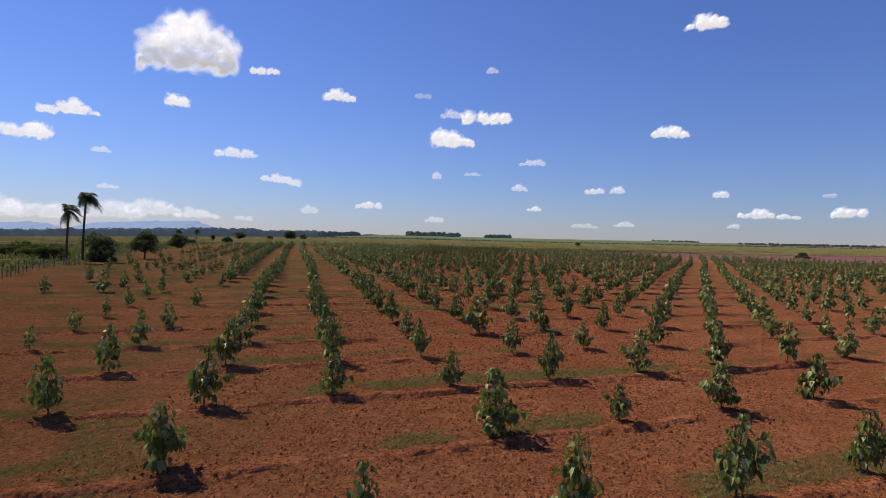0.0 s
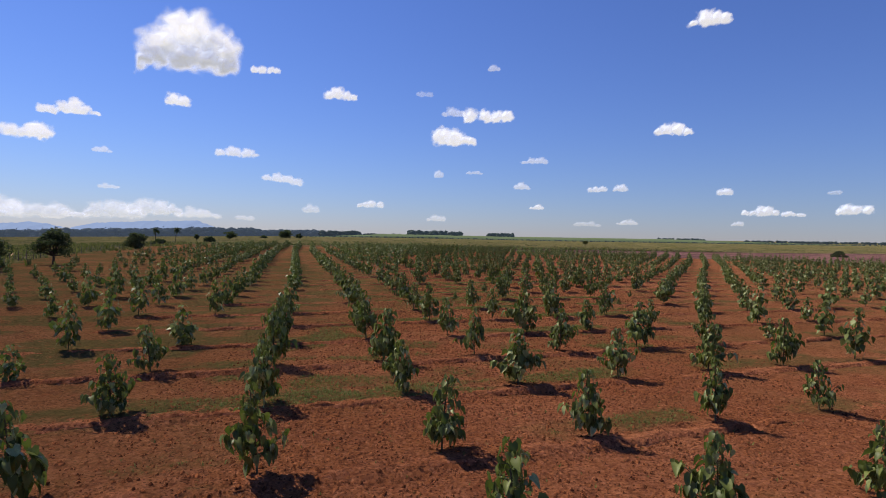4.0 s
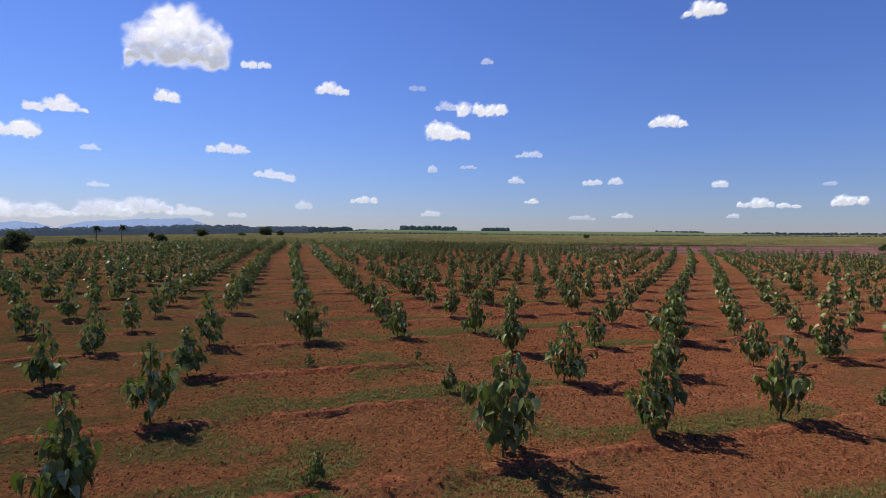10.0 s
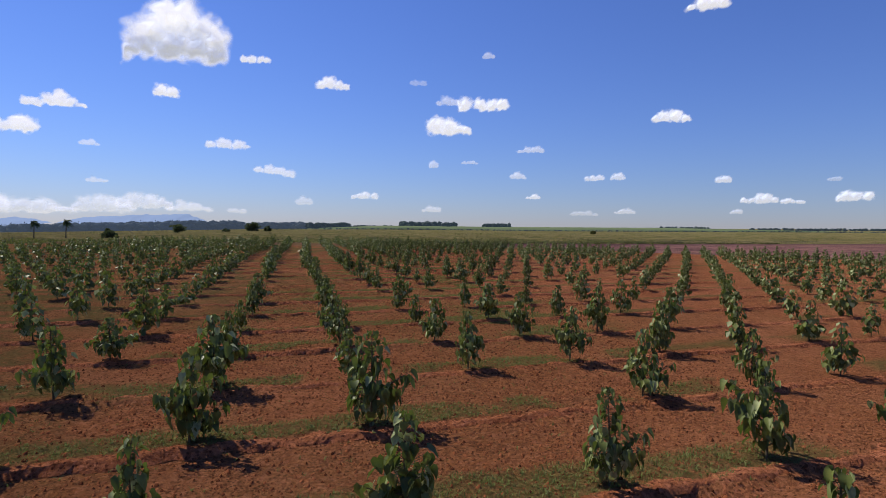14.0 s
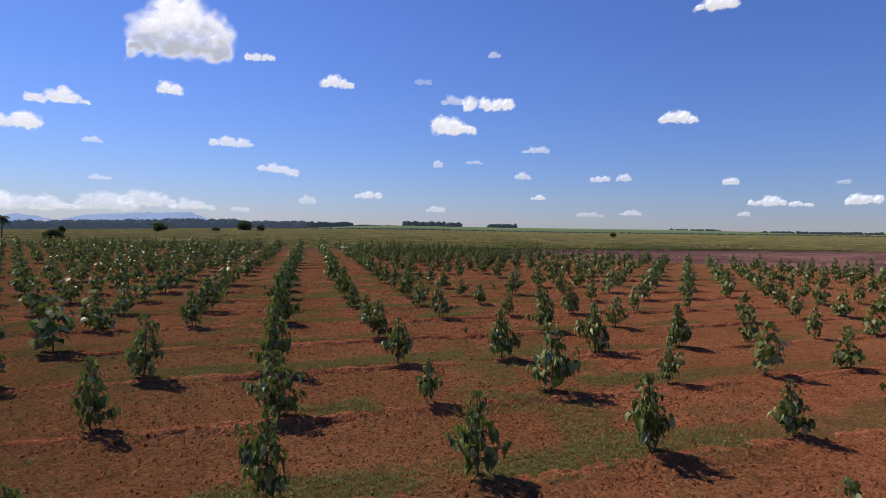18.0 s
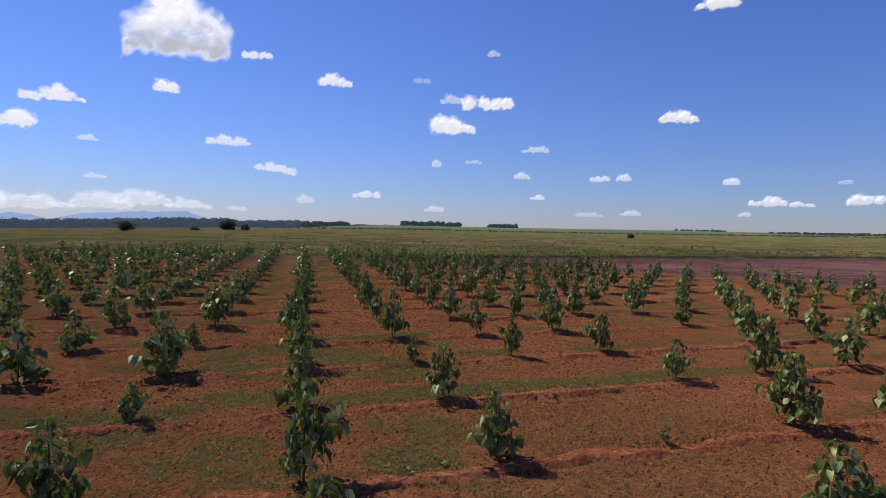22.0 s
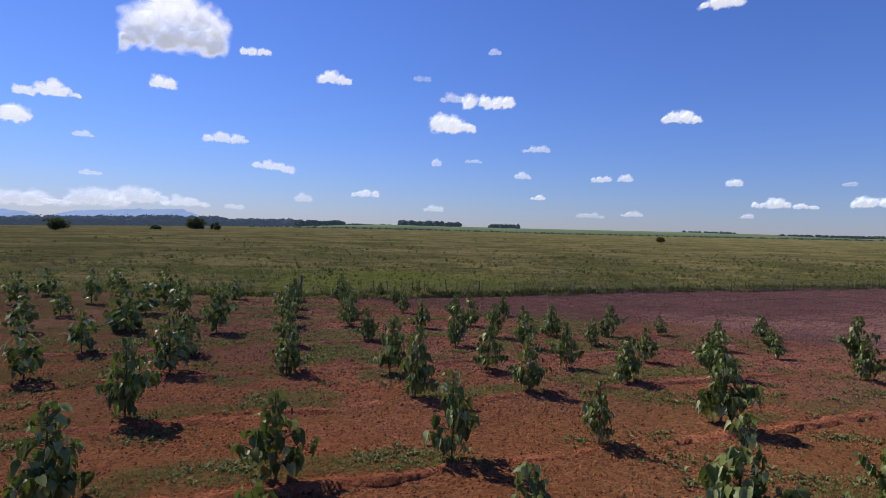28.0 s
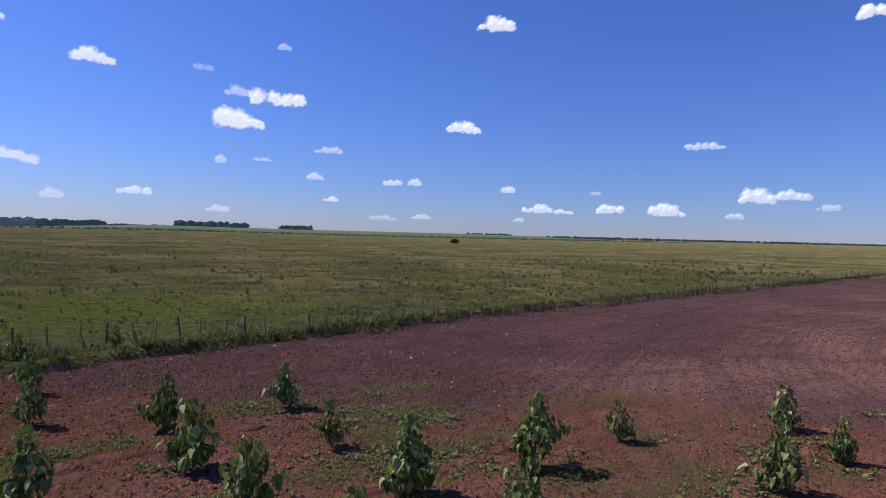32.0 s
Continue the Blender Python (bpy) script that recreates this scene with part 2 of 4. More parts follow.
def make_cloud_material():
    mat = Mat("cloud_vapour", 1.0, 0.0)
    nt = mat.nt
    fine = mat.math('SUBTRACT', mat.noise(0.035, 8, 0.62), 0.5)
    d = mat.math('ADD', mat.attr("puff"), mat.math('MULTIPLY', fine, 0.32))
    alpha = mat.math('MULTIPLY', mat.ramp(d, -0.08, 0.8), mat.attr("veil"))
    # Scattered sunlight is set as emission, underside shade as grey in its colour.
    em = nt.nodes.new("ShaderNodeEmission")
    c = mat.mix(mat.attr("thick"), (1.0, 0.975, 0.985), (0.40, 0.42, 0.50))
    c = mat.mix(mat.math('MULTIPLY', mat.ramp(mat.noise(0.02, 6), 0.4, 0.7), 0.14), c, (0.66, 0.69, 0.78))
    mat.put(em.inputs[0], c)
    em.inputs[1].default_value = 0.80
    tr = nt.nodes.new("ShaderNodeBsdfTransparent")
    lit = nt.nodes.new("ShaderNodeBsdfDiffuse")
    lit.inputs[0].default_value = (0.21, 0.28, 0.43, 1)
    both = nt.nodes.new("ShaderNodeAddShader")
    nt.links.new(em.outputs[0], both.inputs[0])
    nt.links.new(lit.outputs[0], both.inputs[1])
    mx = nt.nodes.new("ShaderNodeMixShader")
    mat.put(mx.inputs[0], alpha)
    nt.links.new(tr.outputs[0], mx.inputs[1])
    nt.links.new(both.outputs[0], mx.inputs[2])
    nt.links.new(mx.outputs[0], nt.nodes["Material Output"].inputs["Surface"])
    return mat.m


GROUND = make_ground_material()
CLOD = Mat("soil_clod", 1.0, 0.0)
CLOD = CLOD.color(CLOD.mix(CLOD.island(), (0.062, 0.020, 0.010), (0.235, 0.080, 0.035)))
STONE = Mat("pale_clod", 0.9, 0.1)
STONE = STONE.color(STONE.mix(STONE.island(), (0.16, 0.080, 0.072), (0.30, 0.21, 0.19)))
# Larger pale share: sun glints on leaves put into their base colour.
LEAF = make_leaf_material("sapling_leaf", (0.055, 0.075, 0.018), (0.205, 0.228, 0.058), (0.34, 0.37, 0.16), 0.47, 0.20, 0.74)
STEM = make_plain("sapling_stem", (0.12, 0.115, 0.055), (0.085, 0.07, 0.04), 30.0)
WEED = make_leaf_material("weed_blade", (0.112, 0.130, 0.036), (0.215, 0.222, 0.070), (0.26, 0.25, 0.10), 0.6)
HERB = make_leaf_material("herb_leaf", (0.115, 0.122, 0.042), (0.230, 0.218, 0.086), (0.31, 0.29, 0.16), 0.6)
CLUMP = make_leaf_material("dark_clump", (0.060, 0.062, 0.022), (0.115, 0.105, 0.040), (0.18, 0.15, 0.07), 0.7)
TUSSOCK = make_leaf_material("pasture_blade", (0.085, 0.092, 0.028), (0.220, 0.200, 0.076), (0.28, 0.24, 0.11), 0.7)
BROWN = make_leaf_material("brown_blade", (0.075, 0.062, 0.040), (0.170, 0.135, 0.090), (0.26, 0.21, 0.14), 0.8)
BUSH = make_leaf_material("bush_leaf", (0.042, 0.052, 0.030), (0.092, 0.105, 0.058), (0.14, 0.15, 0.09), 0.6)
FROND = make_leaf_material("palm_leaf", (0.030, 0.046, 0.022), (0.062, 0.085, 0.036), (0.10, 0.11, 0.06), 0.5)
BARK = make_plain("bark", (0.085, 0.068, 0.052), (0.052, 0.042, 0.034), 8.0, 0.9, 0.03)
WOOD = make_plain("weathered_wood", (0.055, 0.048, 0.042), (0.12, 0.105, 0.088), 14.0, 0.9, 0.01)
PALE_WOOD = make_plain("pale_wood", (0.24, 0.20, 0.155), (0.16, 0.13, 0.10), 14.0, 0.9, 0.01)
WIRE = make_plain("fence_wire", (0.20, 0.19, 0.18), (0.14, 0.13, 0.12), 20.0, 0.5, 0.001)
# Airlight over the distance is put in as weak bluish emission.
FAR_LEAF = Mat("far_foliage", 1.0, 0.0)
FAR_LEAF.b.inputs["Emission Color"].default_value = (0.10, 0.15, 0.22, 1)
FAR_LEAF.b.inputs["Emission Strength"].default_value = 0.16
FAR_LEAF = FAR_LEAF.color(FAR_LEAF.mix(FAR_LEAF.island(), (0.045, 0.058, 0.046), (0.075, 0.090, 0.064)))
# Woodland haze painted in: bluer base colour and stronger emission.
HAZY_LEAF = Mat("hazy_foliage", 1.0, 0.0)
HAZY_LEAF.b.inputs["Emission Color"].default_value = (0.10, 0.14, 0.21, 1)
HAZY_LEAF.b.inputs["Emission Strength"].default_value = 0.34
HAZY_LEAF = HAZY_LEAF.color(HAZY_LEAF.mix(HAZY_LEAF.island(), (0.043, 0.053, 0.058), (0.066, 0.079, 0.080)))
CANE = Mat("far_crop", 1.0, 0.0)
CANE = CANE.color(CANE.mix(CANE.ramp(CANE.noise(0.02, 4), 0.35, 0.65), (0.120, 0.158, 0.080), (0.155, 0.190, 0.100)))
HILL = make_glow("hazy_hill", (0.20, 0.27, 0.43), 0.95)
CLOUD = make_cloud_material()

# ---------------------------------------------------------------- helpers
rng = np.random.default_rng(7)
U, V, O = np.array((3.7669, 1.3415)), np.array((-1.1429, 4.5234)), np.array((1.551, 14.566))
UV_INV = np.linalg.inv(np.array((U, V)))
FENCE_SLOPE = 0.362


def value_noise(x, y, size, seed):
    """Smooth random relief between -1 and 1 with cells of that size."""
    t = np.random.default_rng(seed).uniform(-1, 1, (257, 257))
    x, y = x / size, y / size
    i, j = np.floor(x).astype(int), np.floor(y).astype(int)
    u, v = x - i, y - j
    u, v = u * u * (3 - 2 * u), v * v * (3 - 2 * v)
    i0, i1, j0, j1 = i % 257, (i + 1) % 257, j % 257, (j + 1) % 257
    return (t[i0, j0] * (1 - u) + t[i1, j0] * u) * (1 - v) + (t[i0, j1] * (1 - u) + t[i1, j1] * u) * v


def step(lo, hi, v):
    v = np.clip((v - lo) / (hi - lo), 0, 1)
    return v * v * (3 - 2 * v)


SWAY_Y = np.arange(10, 215, 8.0)
SWAY_X = (-0.105, -0.048, 0, 0.025, -0.04, -0.03, 0.04, 0.165, 0.175, 0.11, 0.07, 0.015, 0.02, 0.11, 0.13, 0.115, 0.035, -0.165, -0.24, -0.19, -0.225, -0.23, -0.165, -0.18, -0.18, -0.185)
SWAY_ALONG = (-0.255, -0.26, -0.24, -0.165, -0.17, -0.16, 0.015, 0.145, 0.1, 0.11, 0.04, -0.26, -0.27, -0.265, -0.15, -0.02, 0.09, 0.26, 0.375, 0.19, -0.05, -0.275, -0.6, -0.5, -0.07, 0.09)
SPACING = (-0.063, -0.049, -0.039, -0.026, -0.015, -0.019, -0.014, -0.019, -0.018, -0.017, -0.01, 0, 0.009, 0.018, 0.034, 0.038, 0.043, 0.063, 0.061, 0.052, 0.027, 0.013, -0.015, -0.021, -0.01, -0.013)


def sway(x, y):
    """How far the planting strays from an even grid: rows bend and their spacing varies along the field."""
    side = np.clip(x - lane(y), -13, 16)
    return np.interp(y, SWAY_Y, SWAY_X) + np.interp(y, SWAY_Y, SPACING) * side, np.interp(y, SWAY_Y, SWAY_ALONG)


def edge_y(x):
    """The line along which the tilled land ends."""
    return 240.1 + np.where(x > 4.0, FENCE_SLOPE, 0.08) * (x - 4.0)


def fence_y(x):
    return np.interp(x, (-60, 0.7, 7.2, 13, 18.8, 39.5, 81, 150), (233.4, 239.1, 240.5, 241.9, 243.7, 251.3, 268, 295))


def left_edge(y):
    """The planted field's side towards the palms."""
    return np.interp(y, (-60, 45, 62, 92, 125, 165, 240), (-26, -36, -44, -52, -64, -74, -92))


def right_edge(y):
    """The planted field's side towards the ploughed land."""
    return np.interp(y, (100, 150, 171, 190, 211, 222, 236), (190, 128, 86, 60, 34, 24, 9))


def lane(y):
    """Middle of the strip of field that lies nearest to the flight."""
    return np.interp(y, (0, 40, 75, 90, 120, 165, 200, 215), (0, 2.3, 7, 7.6, 5.3, 4.2, 6, 8))


def regions(x, y):
    """How much each place is weedy, ploughed or grass."""
    wob = value_noise(x, y, 5.0, 11) * 0.9 + value_noise(x, y, 1.2, 12) * 0.35
    beyond = edge_y(x) - 0.6 - 2.6 * step(30, -4, x) - y + wob
    grass = step(0.9, -0.9, beyond)
    left = left_edge(y) - 3.0 - x + 3 * wob
    grass = np.maximum(grass, step(-2.5, 2.5, left))
    tilled = step(-3.0, 5.0, x - right_edge(y) + 2 * wob) * step(95, 110, y)
    far_end = step(231, 236, y + 2 * wob + 0.45 * np.clip(x, -6, 14)) * step(-7, 0, x + wob)
    plough = np.maximum(np.maximum(tilled, far_end), 0.58 * step(198, 225, y + 4 * wob))
    dx, dy = sway(x, y)
    ij = np.stack([x - dx - O[0], y - dy - O[1]], -1) @ UV_INV
    s = ij[..., 1] + 0.10 * value_noise(x, y, 7.0, 13) + 0.05 * value_noise(x, y, 1.7, 8)
    d = (s - np.round(s)) * 4.5
    strip = step(-0.35, 0.0, d) * step(1.5, 0.8, d)
    patch = step(-0.12, 0.3, value_noise(x, y, 3.1, 14) + 0.4 * value_noise(x, y, 0.9, 15))
    zone = step(0.12, 0.7, value_noise(x, y, 11.0, 16) + 0.62 * step(196, 210, y) + 0.4 * step(1, -12, x) * step(24, 36, y) + 0.35 * step(3, -7, x) * step(200, 212, y)
                + 0.8 * np.exp(-((x + 4.5) ** 2) / 70 - ((y - 46) ** 2) / 110))
    tufty = step(-0.05, 0.5, value_noise(x, y, 1.6, 17) + 0.3 * value_noise(x, y, 0.5, 18))
    far_left = step(2, -12, x) * (0.5 + 0.4 * step(25, 55, y) * step(150, 90, y)) + 0.3 * step(5, -6, x) * step(196, 212, y)
    sparse = (1 + 0.35 * step(2, 12, x) * step(120, 150, y)) * (0.08 + 0.09 * step(15, 50, y) + 0.17 * step(-0.3, 0.5, value_noise(x, y, 23.0, 9)) * step(5, 40, y)) * step(-0.7, 0.4, value_noise(x, y, 13.0, 19) + 0.4 * value_noise(x, y, 2.2, 20))
    weed = np.clip(sparse + strip * patch * 0.7 + zone * tufty * (0.5 + 0.3 * step(190, 205, y)) + far_left * (0.4 + 0.6 * tufty), 0, 1) * (1 - 0.95 * tilled) * (1 - 0.9 * step(228, 233, y + 2 * wob - 0.5 * np.minimum(x, 4.0)) * step(-4, 4, x)) * (1 - 0.15 * step(200, 212, y))
    return weed, plough, grass, d


def lushness(x, y):
    """Short bright grass on the near side of the pasture."""
    patch = np.exp(-((x - 1.0) / 15.0) ** 2 - ((y - 248.0) / 14.0) ** 2) + 0.6 * np.exp(-((x + 20.0) / 9.0) ** 2 - ((y - 285.0) / 7.0) ** 2)
    return step(0.25, 0.75, patch + 0.28 * value_noise(x, y, 6.0, 27) + 0.12 * value_noise(x, y, 1.7, 28))


def dampness(x, y):
    """Dark moist strip of the ploughed land along the fence."""
    return step(17, 4, edge_y(x) - y + 3.0 * value_noise(x, y, 9.0, 29) + 0.8 * value_noise(x, y, 1.5, 30)) * step(-8, 6, x)


def terrain(x, y):
    """Broad lie of the land: falls away towards the hills, rises a little on the other side."""
    a = np.maximum(-x - 60, 0)
    b = np.maximum(x - 160, 0)
    return np.maximum(-0.008 * a - 2.4e-5 * a * a, -140) + np.minimum(0.007 * b, 30)


def relief(x, y):
    weed, plough, grass, d = regions(x, y)
    bare = (1 - grass) * (1 - plough)
    row = 0.085 * step(-0.54, -0.38, d) * step(1.9, 0.3, d) - 0.06 * np.exp(-((d + 0.72) / 0.20) ** 2)
    crumb = 0.022 * value_noise(x, y, 0.5, 21) + 0.018 * value_noise(x, y, 0.27, 22)
    z = bare * (row * (0.7 + 0.5 * value_noise(x, y, 4.0, 23)) + crumb) + plough * (crumb * 1.2 + 0.03 * value_noise(x, y, 1.3, 24))
    z = z + (0.10 + 0.14 * step(-6, 2, x)) * step(0.42, 0.6, grass) + grass * (0.03 + 0.05 * value_noise(x, y, 1.1, 25) + 0.06 * value_noise(x, y, 4.0, 26))
    return z + terrain(x, y), weed, plough, grass


def height(x, y):
    return float(relief(np.array([x]), np.array([y]))[0][0])


def mesh_from(name, verts, faces, material):
    """A mesh from arrays: all faces have the same number of corners."""
    verts, faces = np.asarray(verts, np.float32), np.asarray(faces, np.int32)
    me = bpy.data.meshes.new(name)
    me.vertices.add(len(verts))
    me.vertices.foreach_set("co", verts.ravel())
    n = faces.shape[1]
    me.loops.add(faces.size)
    me.loops.foreach_set("vertex_index", faces.ravel())
    me.polygons.add(len(faces))
    me.polygons.foreach_set("loop_start", np.arange(len(faces), dtype=np.int32) * n)
    me.materials.append(material)
    me.update(calc_edges=True)
    return me


def shade_smooth(me):
    me.polygons.foreach_set("use_smooth", np.ones(len(me.polygons), bool))
    return me


def part(name, me, parent, m=None, label=""):
    ob = new(name, me)
    ob.parent = parent
    if m is not None:
        ob.matrix_local = m
    return tagged(ob, label)


def tube(points, radii, sides=6):
    """Vertices and quads of a tapered tube along points."""
    pts = np.asarray(points, float)
    ring = np.linspace(0, 2 * np.pi, sides, endpoint=False)
    out = []
    for k, p in enumerate(pts):
        t = pts[min(k + 1, len(pts) - 1)] - pts[max(k - 1, 0)]
        t = t / np.linalg.norm(t)
        a = np.cross(t, (0.3, 0.9, 0.1) if abs(t[2]) > 0.8 else (0, 0, 1))
        a /= np.linalg.norm(a)
        b = np.cross(t, a)
        out.append(p + radii[k] * (np.cos(ring)[:, None] * a + np.sin(ring)[:, None] * b))
    f = [(k * sides + i, k * sides + (i + 1) % sides, (k + 1) * sides + (i + 1) % sides, (k + 1) * sides + i)
         for k in range(len(pts) - 1) for i in range(sides)]
    return np.concatenate(out), f


class Pile:
    """Collects pieces of one mesh."""

    def __init__(self):
        self.v, self.f, self.n = [], [], 0

    def add(self, v, f):
        self.v.append(np.asarray(v, float))
        self.f.append(np.asarray(f, int) + self.n)
        self.n += len(v)

    def mesh(self, name, material):
        return mesh_from(name, np.concatenate(self.v), np.concatenate(self.f), material)


def spun(ax, pitch, roll):
    """Turns of leaves: azimuth, tip angle below level and roll, as matrices."""
    return np.array(Euler((roll, pitch, ax), 'XYZ').to_matrix())


# ---------------------------------------------------------------- ground
def spread(lo, hi, fine, grow, near, far):
    """Grid lines: even between lo and hi, then wider and wider."""
    mid = np.arange(lo, hi + fine / 2, fine)

    def run(limit):
        out, s, d = [], 0.0, fine
        while s < limit:
            d *= grow
            s += d
            out.append(s)
        return np.array(out)
    return np.concatenate([lo - run(near)[::-1], mid, hi + run(far)])


def build_ground():
    gx = spread(-20.0, 34.0, 0.34, 1.075, 4400, 4400)
    gy = spread(6.0, 250.0, 0.2, 1.075, 300, 4600)
    x, y = np.meshgrid(gx, gy)
    z, weed, plough, grass = relief(x, y)
    nx, ny = len(gx), len(gy)
    i = np.arange(nx * ny).reshape(ny, nx)
    faces = np.stack([i[:-1, :-1], i[:-1, 1:], i[1:, 1:], i[1:, :-1]], -1).reshape(-1, 4)
    me = shade_smooth(mesh_from("ground", np.stack([x, y, z], -1).reshape(-1, 3), faces, GROUND))
    for name, values in (("weed", weed), ("plough", plough), ("grass", grass), ("lush", lushness(x, y)), ("damp", dampness(x, y))):
        me.attributes.new(name, 'FLOAT', 'POINT').data.foreach_set("value", values.astype(np.float32).ravel())
    return tagged(new("ground", me), "red tilled soil in rows, ploughed strip and green-brown pasture", "ground", "", "structure")


GROUND_SHEET = build_ground()


def build_banks(ground):
    """Crumbled lips of soil left by the harrow on one side of every planted row."""
    mat = Mat("bank_soil", 1.0, 0.0)
    col = soil_like(mat)
    mat.bump(mat.math('ADD', mat.noise(3.6, 8, 0.8), mat.math('MULTIPLY', mat.voronoi(7.5), -0.35)), 0.26)
    mat.b.inputs["Diffuse Roughness"].default_value = 0.6
    m = mat.color(mat.mix(mat.ramp(mat.attr("plough"), 0.08, 0.92), col, mat.mix(mat.ramp(mat.noise(1.5, 4), 0.4, 0.6), (0.105, 0.054, 0.050), (0.27, 0.137, 0.122))))
    across = np.array(V) / np.hypot(*V)
    for j in range(-2, 46):
        run = np.arange(-24, 34, 0.22)
        c0 = O + j * V
        p = c0 + (lane(c0[1]) - c0[0]) / U[0] * U + run[:, None] * U / 4.0
        p = p + np.stack(sway(p[:, 0], p[:, 1]), -1)
        wander = 0.13 * value_noise(p[:, 0], p[:, 1], 2.3, 301) + 0.09 * value_noise(p[:, 0], p[:, 1], 0.5, 302)
        crumble = np.clip(1.0 + 0.5 * value_noise(p[:, 0], p[:, 1], 3.0, 303) + 0.4 * value_noise(p[:, 0], p[:, 1], 0.4, 304), 0.35, 1.6)
        top = p + 0.2 * across
        shelf, _, plough, grass = relief(top[:, 0], top[:, 1])
        lost = 0.22 * step(-0.55, -1.0, value_noise(p[:, 0], p[:, 1], 2.1, 305) + 0.4 * value_noise(p[:, 0], p[:, 1], 0.7, 306))
        gone = lost + np.where((grass > 0.4) | (plough > 0.75), 0.3, 0.0) + 0.3 * (1 - step(-24, -20, run) * step(34, 29, run))
        rows = []
        for k, (d, lift) in enumerate(((-0.74, -0.05), (-0.60, -0.03), (-0.52, 0.020), (-0.42, 0.030), (-0.22, 0.010), (-0.02, -0.04))):
            q = p + (d + wander + 0.07 * value_noise(p[:, 0], p[:, 1], 0.30, 310 + k))[:, None] * across
            z = relief(q[:, 0], q[:, 1])[0] if k < 2 else shelf
            rows.append(np.stack([q[:, 0], q[:, 1], z + lift * crumble + 0.036 * value_noise(p[:, 0], p[:, 1], 0.28, 320 + k) - gone], -1))
        n = len(run)
        i = np.arange(6 * n).reshape(6, n)
        faces = np.stack([i[:-1, :-1], i[:-1, 1:], i[1:, 1:], i[1:, :-1]], -1).reshape(-1, 4)
        me = mesh_from("furrow_bank", np.concatenate(rows), faces, m)
        me.attributes.new("plough", 'FLOAT', 'POINT').data.foreach_set("value", np.tile(plough, 6).astype(np.float32))
        part("furrow_bank", me, ground)


build_banks(GROUND_SHEET)


# ---------------------------------------------------------------- scattered ground cover
def scatter_tufts(name, places, sizes, blades, lean, width, material, label, category, belly=0.8):
    """Tufts of bent blades, each blade two triangles wide."""
    n = len(places)
    k = n * blades
    base = np.repeat(places, blades, 0)
    size = np.repeat(sizes, blades) * rng.uniform(0.6, 1.15, k)
    a = rng.uniform(0, 2 * np.pi, k)
    out = np.stack([np.cos(a), np.sin(a), np.zeros(k)], -1)
    side = np.stack([-np.sin(a), np.cos(a), np.zeros(k)], -1) * (width * size * rng.uniform(0.7, 1.3, k))[:, None]
    base = base + out * (rng.uniform(0, 0.45, k) * size)[:, None]
    up = np.array((0, 0, 1.0))
    l = rng.uniform(0.3, 1.0, k) * lean
    mid = base + (up * 0.6 + out * (0.3 * l)[:, None]) * size[:, None]
    tip = base + (up * (1.0 - 0.35 * l)[:, None] + out * (0.9 * l)[:, None]) * size[:, None]
    v = np.stack([base - side, base + side, mid + side * belly, mid - side * belly, tip], 1).reshape(-1, 3)
    b = np.arange(k) * 5
    f = np.concatenate([np.stack([b, b + 1, b + 2], -1), np.stack([b, b + 2, b + 3], -1), np.stack([b + 3, b + 2, b + 4], -1)])
    tagged(new(name, mesh_from(name, v, f, material)), label, category, "", "stuff")


def pick(n, x0, x1, y0, y1, chance):
    """Random places in a box, kept by a chance that depends on weeds, plough and grass."""
    x, y = rng.uniform(x0, x1, n), rng.uniform(y0, y1, n)
    z, weed, plough, grass = relief(x, y)
    keep = rng.uniform(0, 1, n) < chance(x, y, weed, plough, grass)
    return np.stack([x, y, z], -1)[keep]


def scatter_clods(name, places, sizes, material, label):
    """Angular lumps sitting in the soil."""
    n = len(places)
    corner = np.array(((1, 0, -0.3), (0, 1, -0.3), (-1, 0, -0.3), (0, -1, -0.3), (0, 0, 0.85), (0.5, 0.4, 0.6)), float)
    v = corner[None] * rng.uniform(0.6, 1.3, (n, 6, 1)) + rng.uniform(-0.3, 0.3, (n, 6, 3)) * (1, 1, 0.4)
    v = v * sizes[:, None, None] + places[:, None]
    tri = np.array(((0, 1, 5), (0, 5, 4), (1, 4, 5), (1, 2, 4), (2, 3, 4), (3, 0, 4)))
    f = (tri[None] + (np.arange(n) * 6)[:, None, None]).reshape(-1, 3)
    tagged(new(name, mesh_from(name, v.reshape(-1, 3), f, material)), label, "soil", "", "stuff")


p = pick(185000, -8, 20, 8, 238, lambda x, y, w, pl, g: (1 - g) * (1 - 0.6 * w) * (1 - 0.5 * pl) * 0.9 * step(13, 8, np.abs(x - lane(y))))
p[:, 2] += 0.012
scatter_clods("soil_clods", p, np.minimum(rng.gamma(1.1, 0.013, len(p)) + 0.018, 0.05), CLOD, "loose red clods scattered over the tilled soil")
p = pick(240000, -6, 18, 8, 214, lambda x, y, w, pl, g: (1 - g) * np.exp(-((regions(x, y)[3] + 0.60) / 0.13) ** 2) * step(-0.5, 0.3, value_noise(x, y, 1.4, 34)) * step(9, 5, np.abs(x - lane(y))))
scatter_clods("bank_clods", p, np.minimum(rng.gamma(1.3, 0.020, len(p)) + 0.018, 0.065), CLOD, "crumbled clods along the harrowed row edges")
CRUMB = Mat("ploughed_crumb", 1.0, 0.0)
CRUMB = CRUMB.color(CRUMB.mix(CRUMB.island(), (0.040, 0.021, 0.021), (0.125, 0.062, 0.057)))
p = pick(250000, -8, 70, 212, 262, lambda x, y, w, pl, g: pl * (1 - g) * (0.4 + 0.6 * step(-0.4, 0.4, value_noise(x, y, 4.0, 32))) * np.exp(-np.maximum(x - 20, 0) / 25))
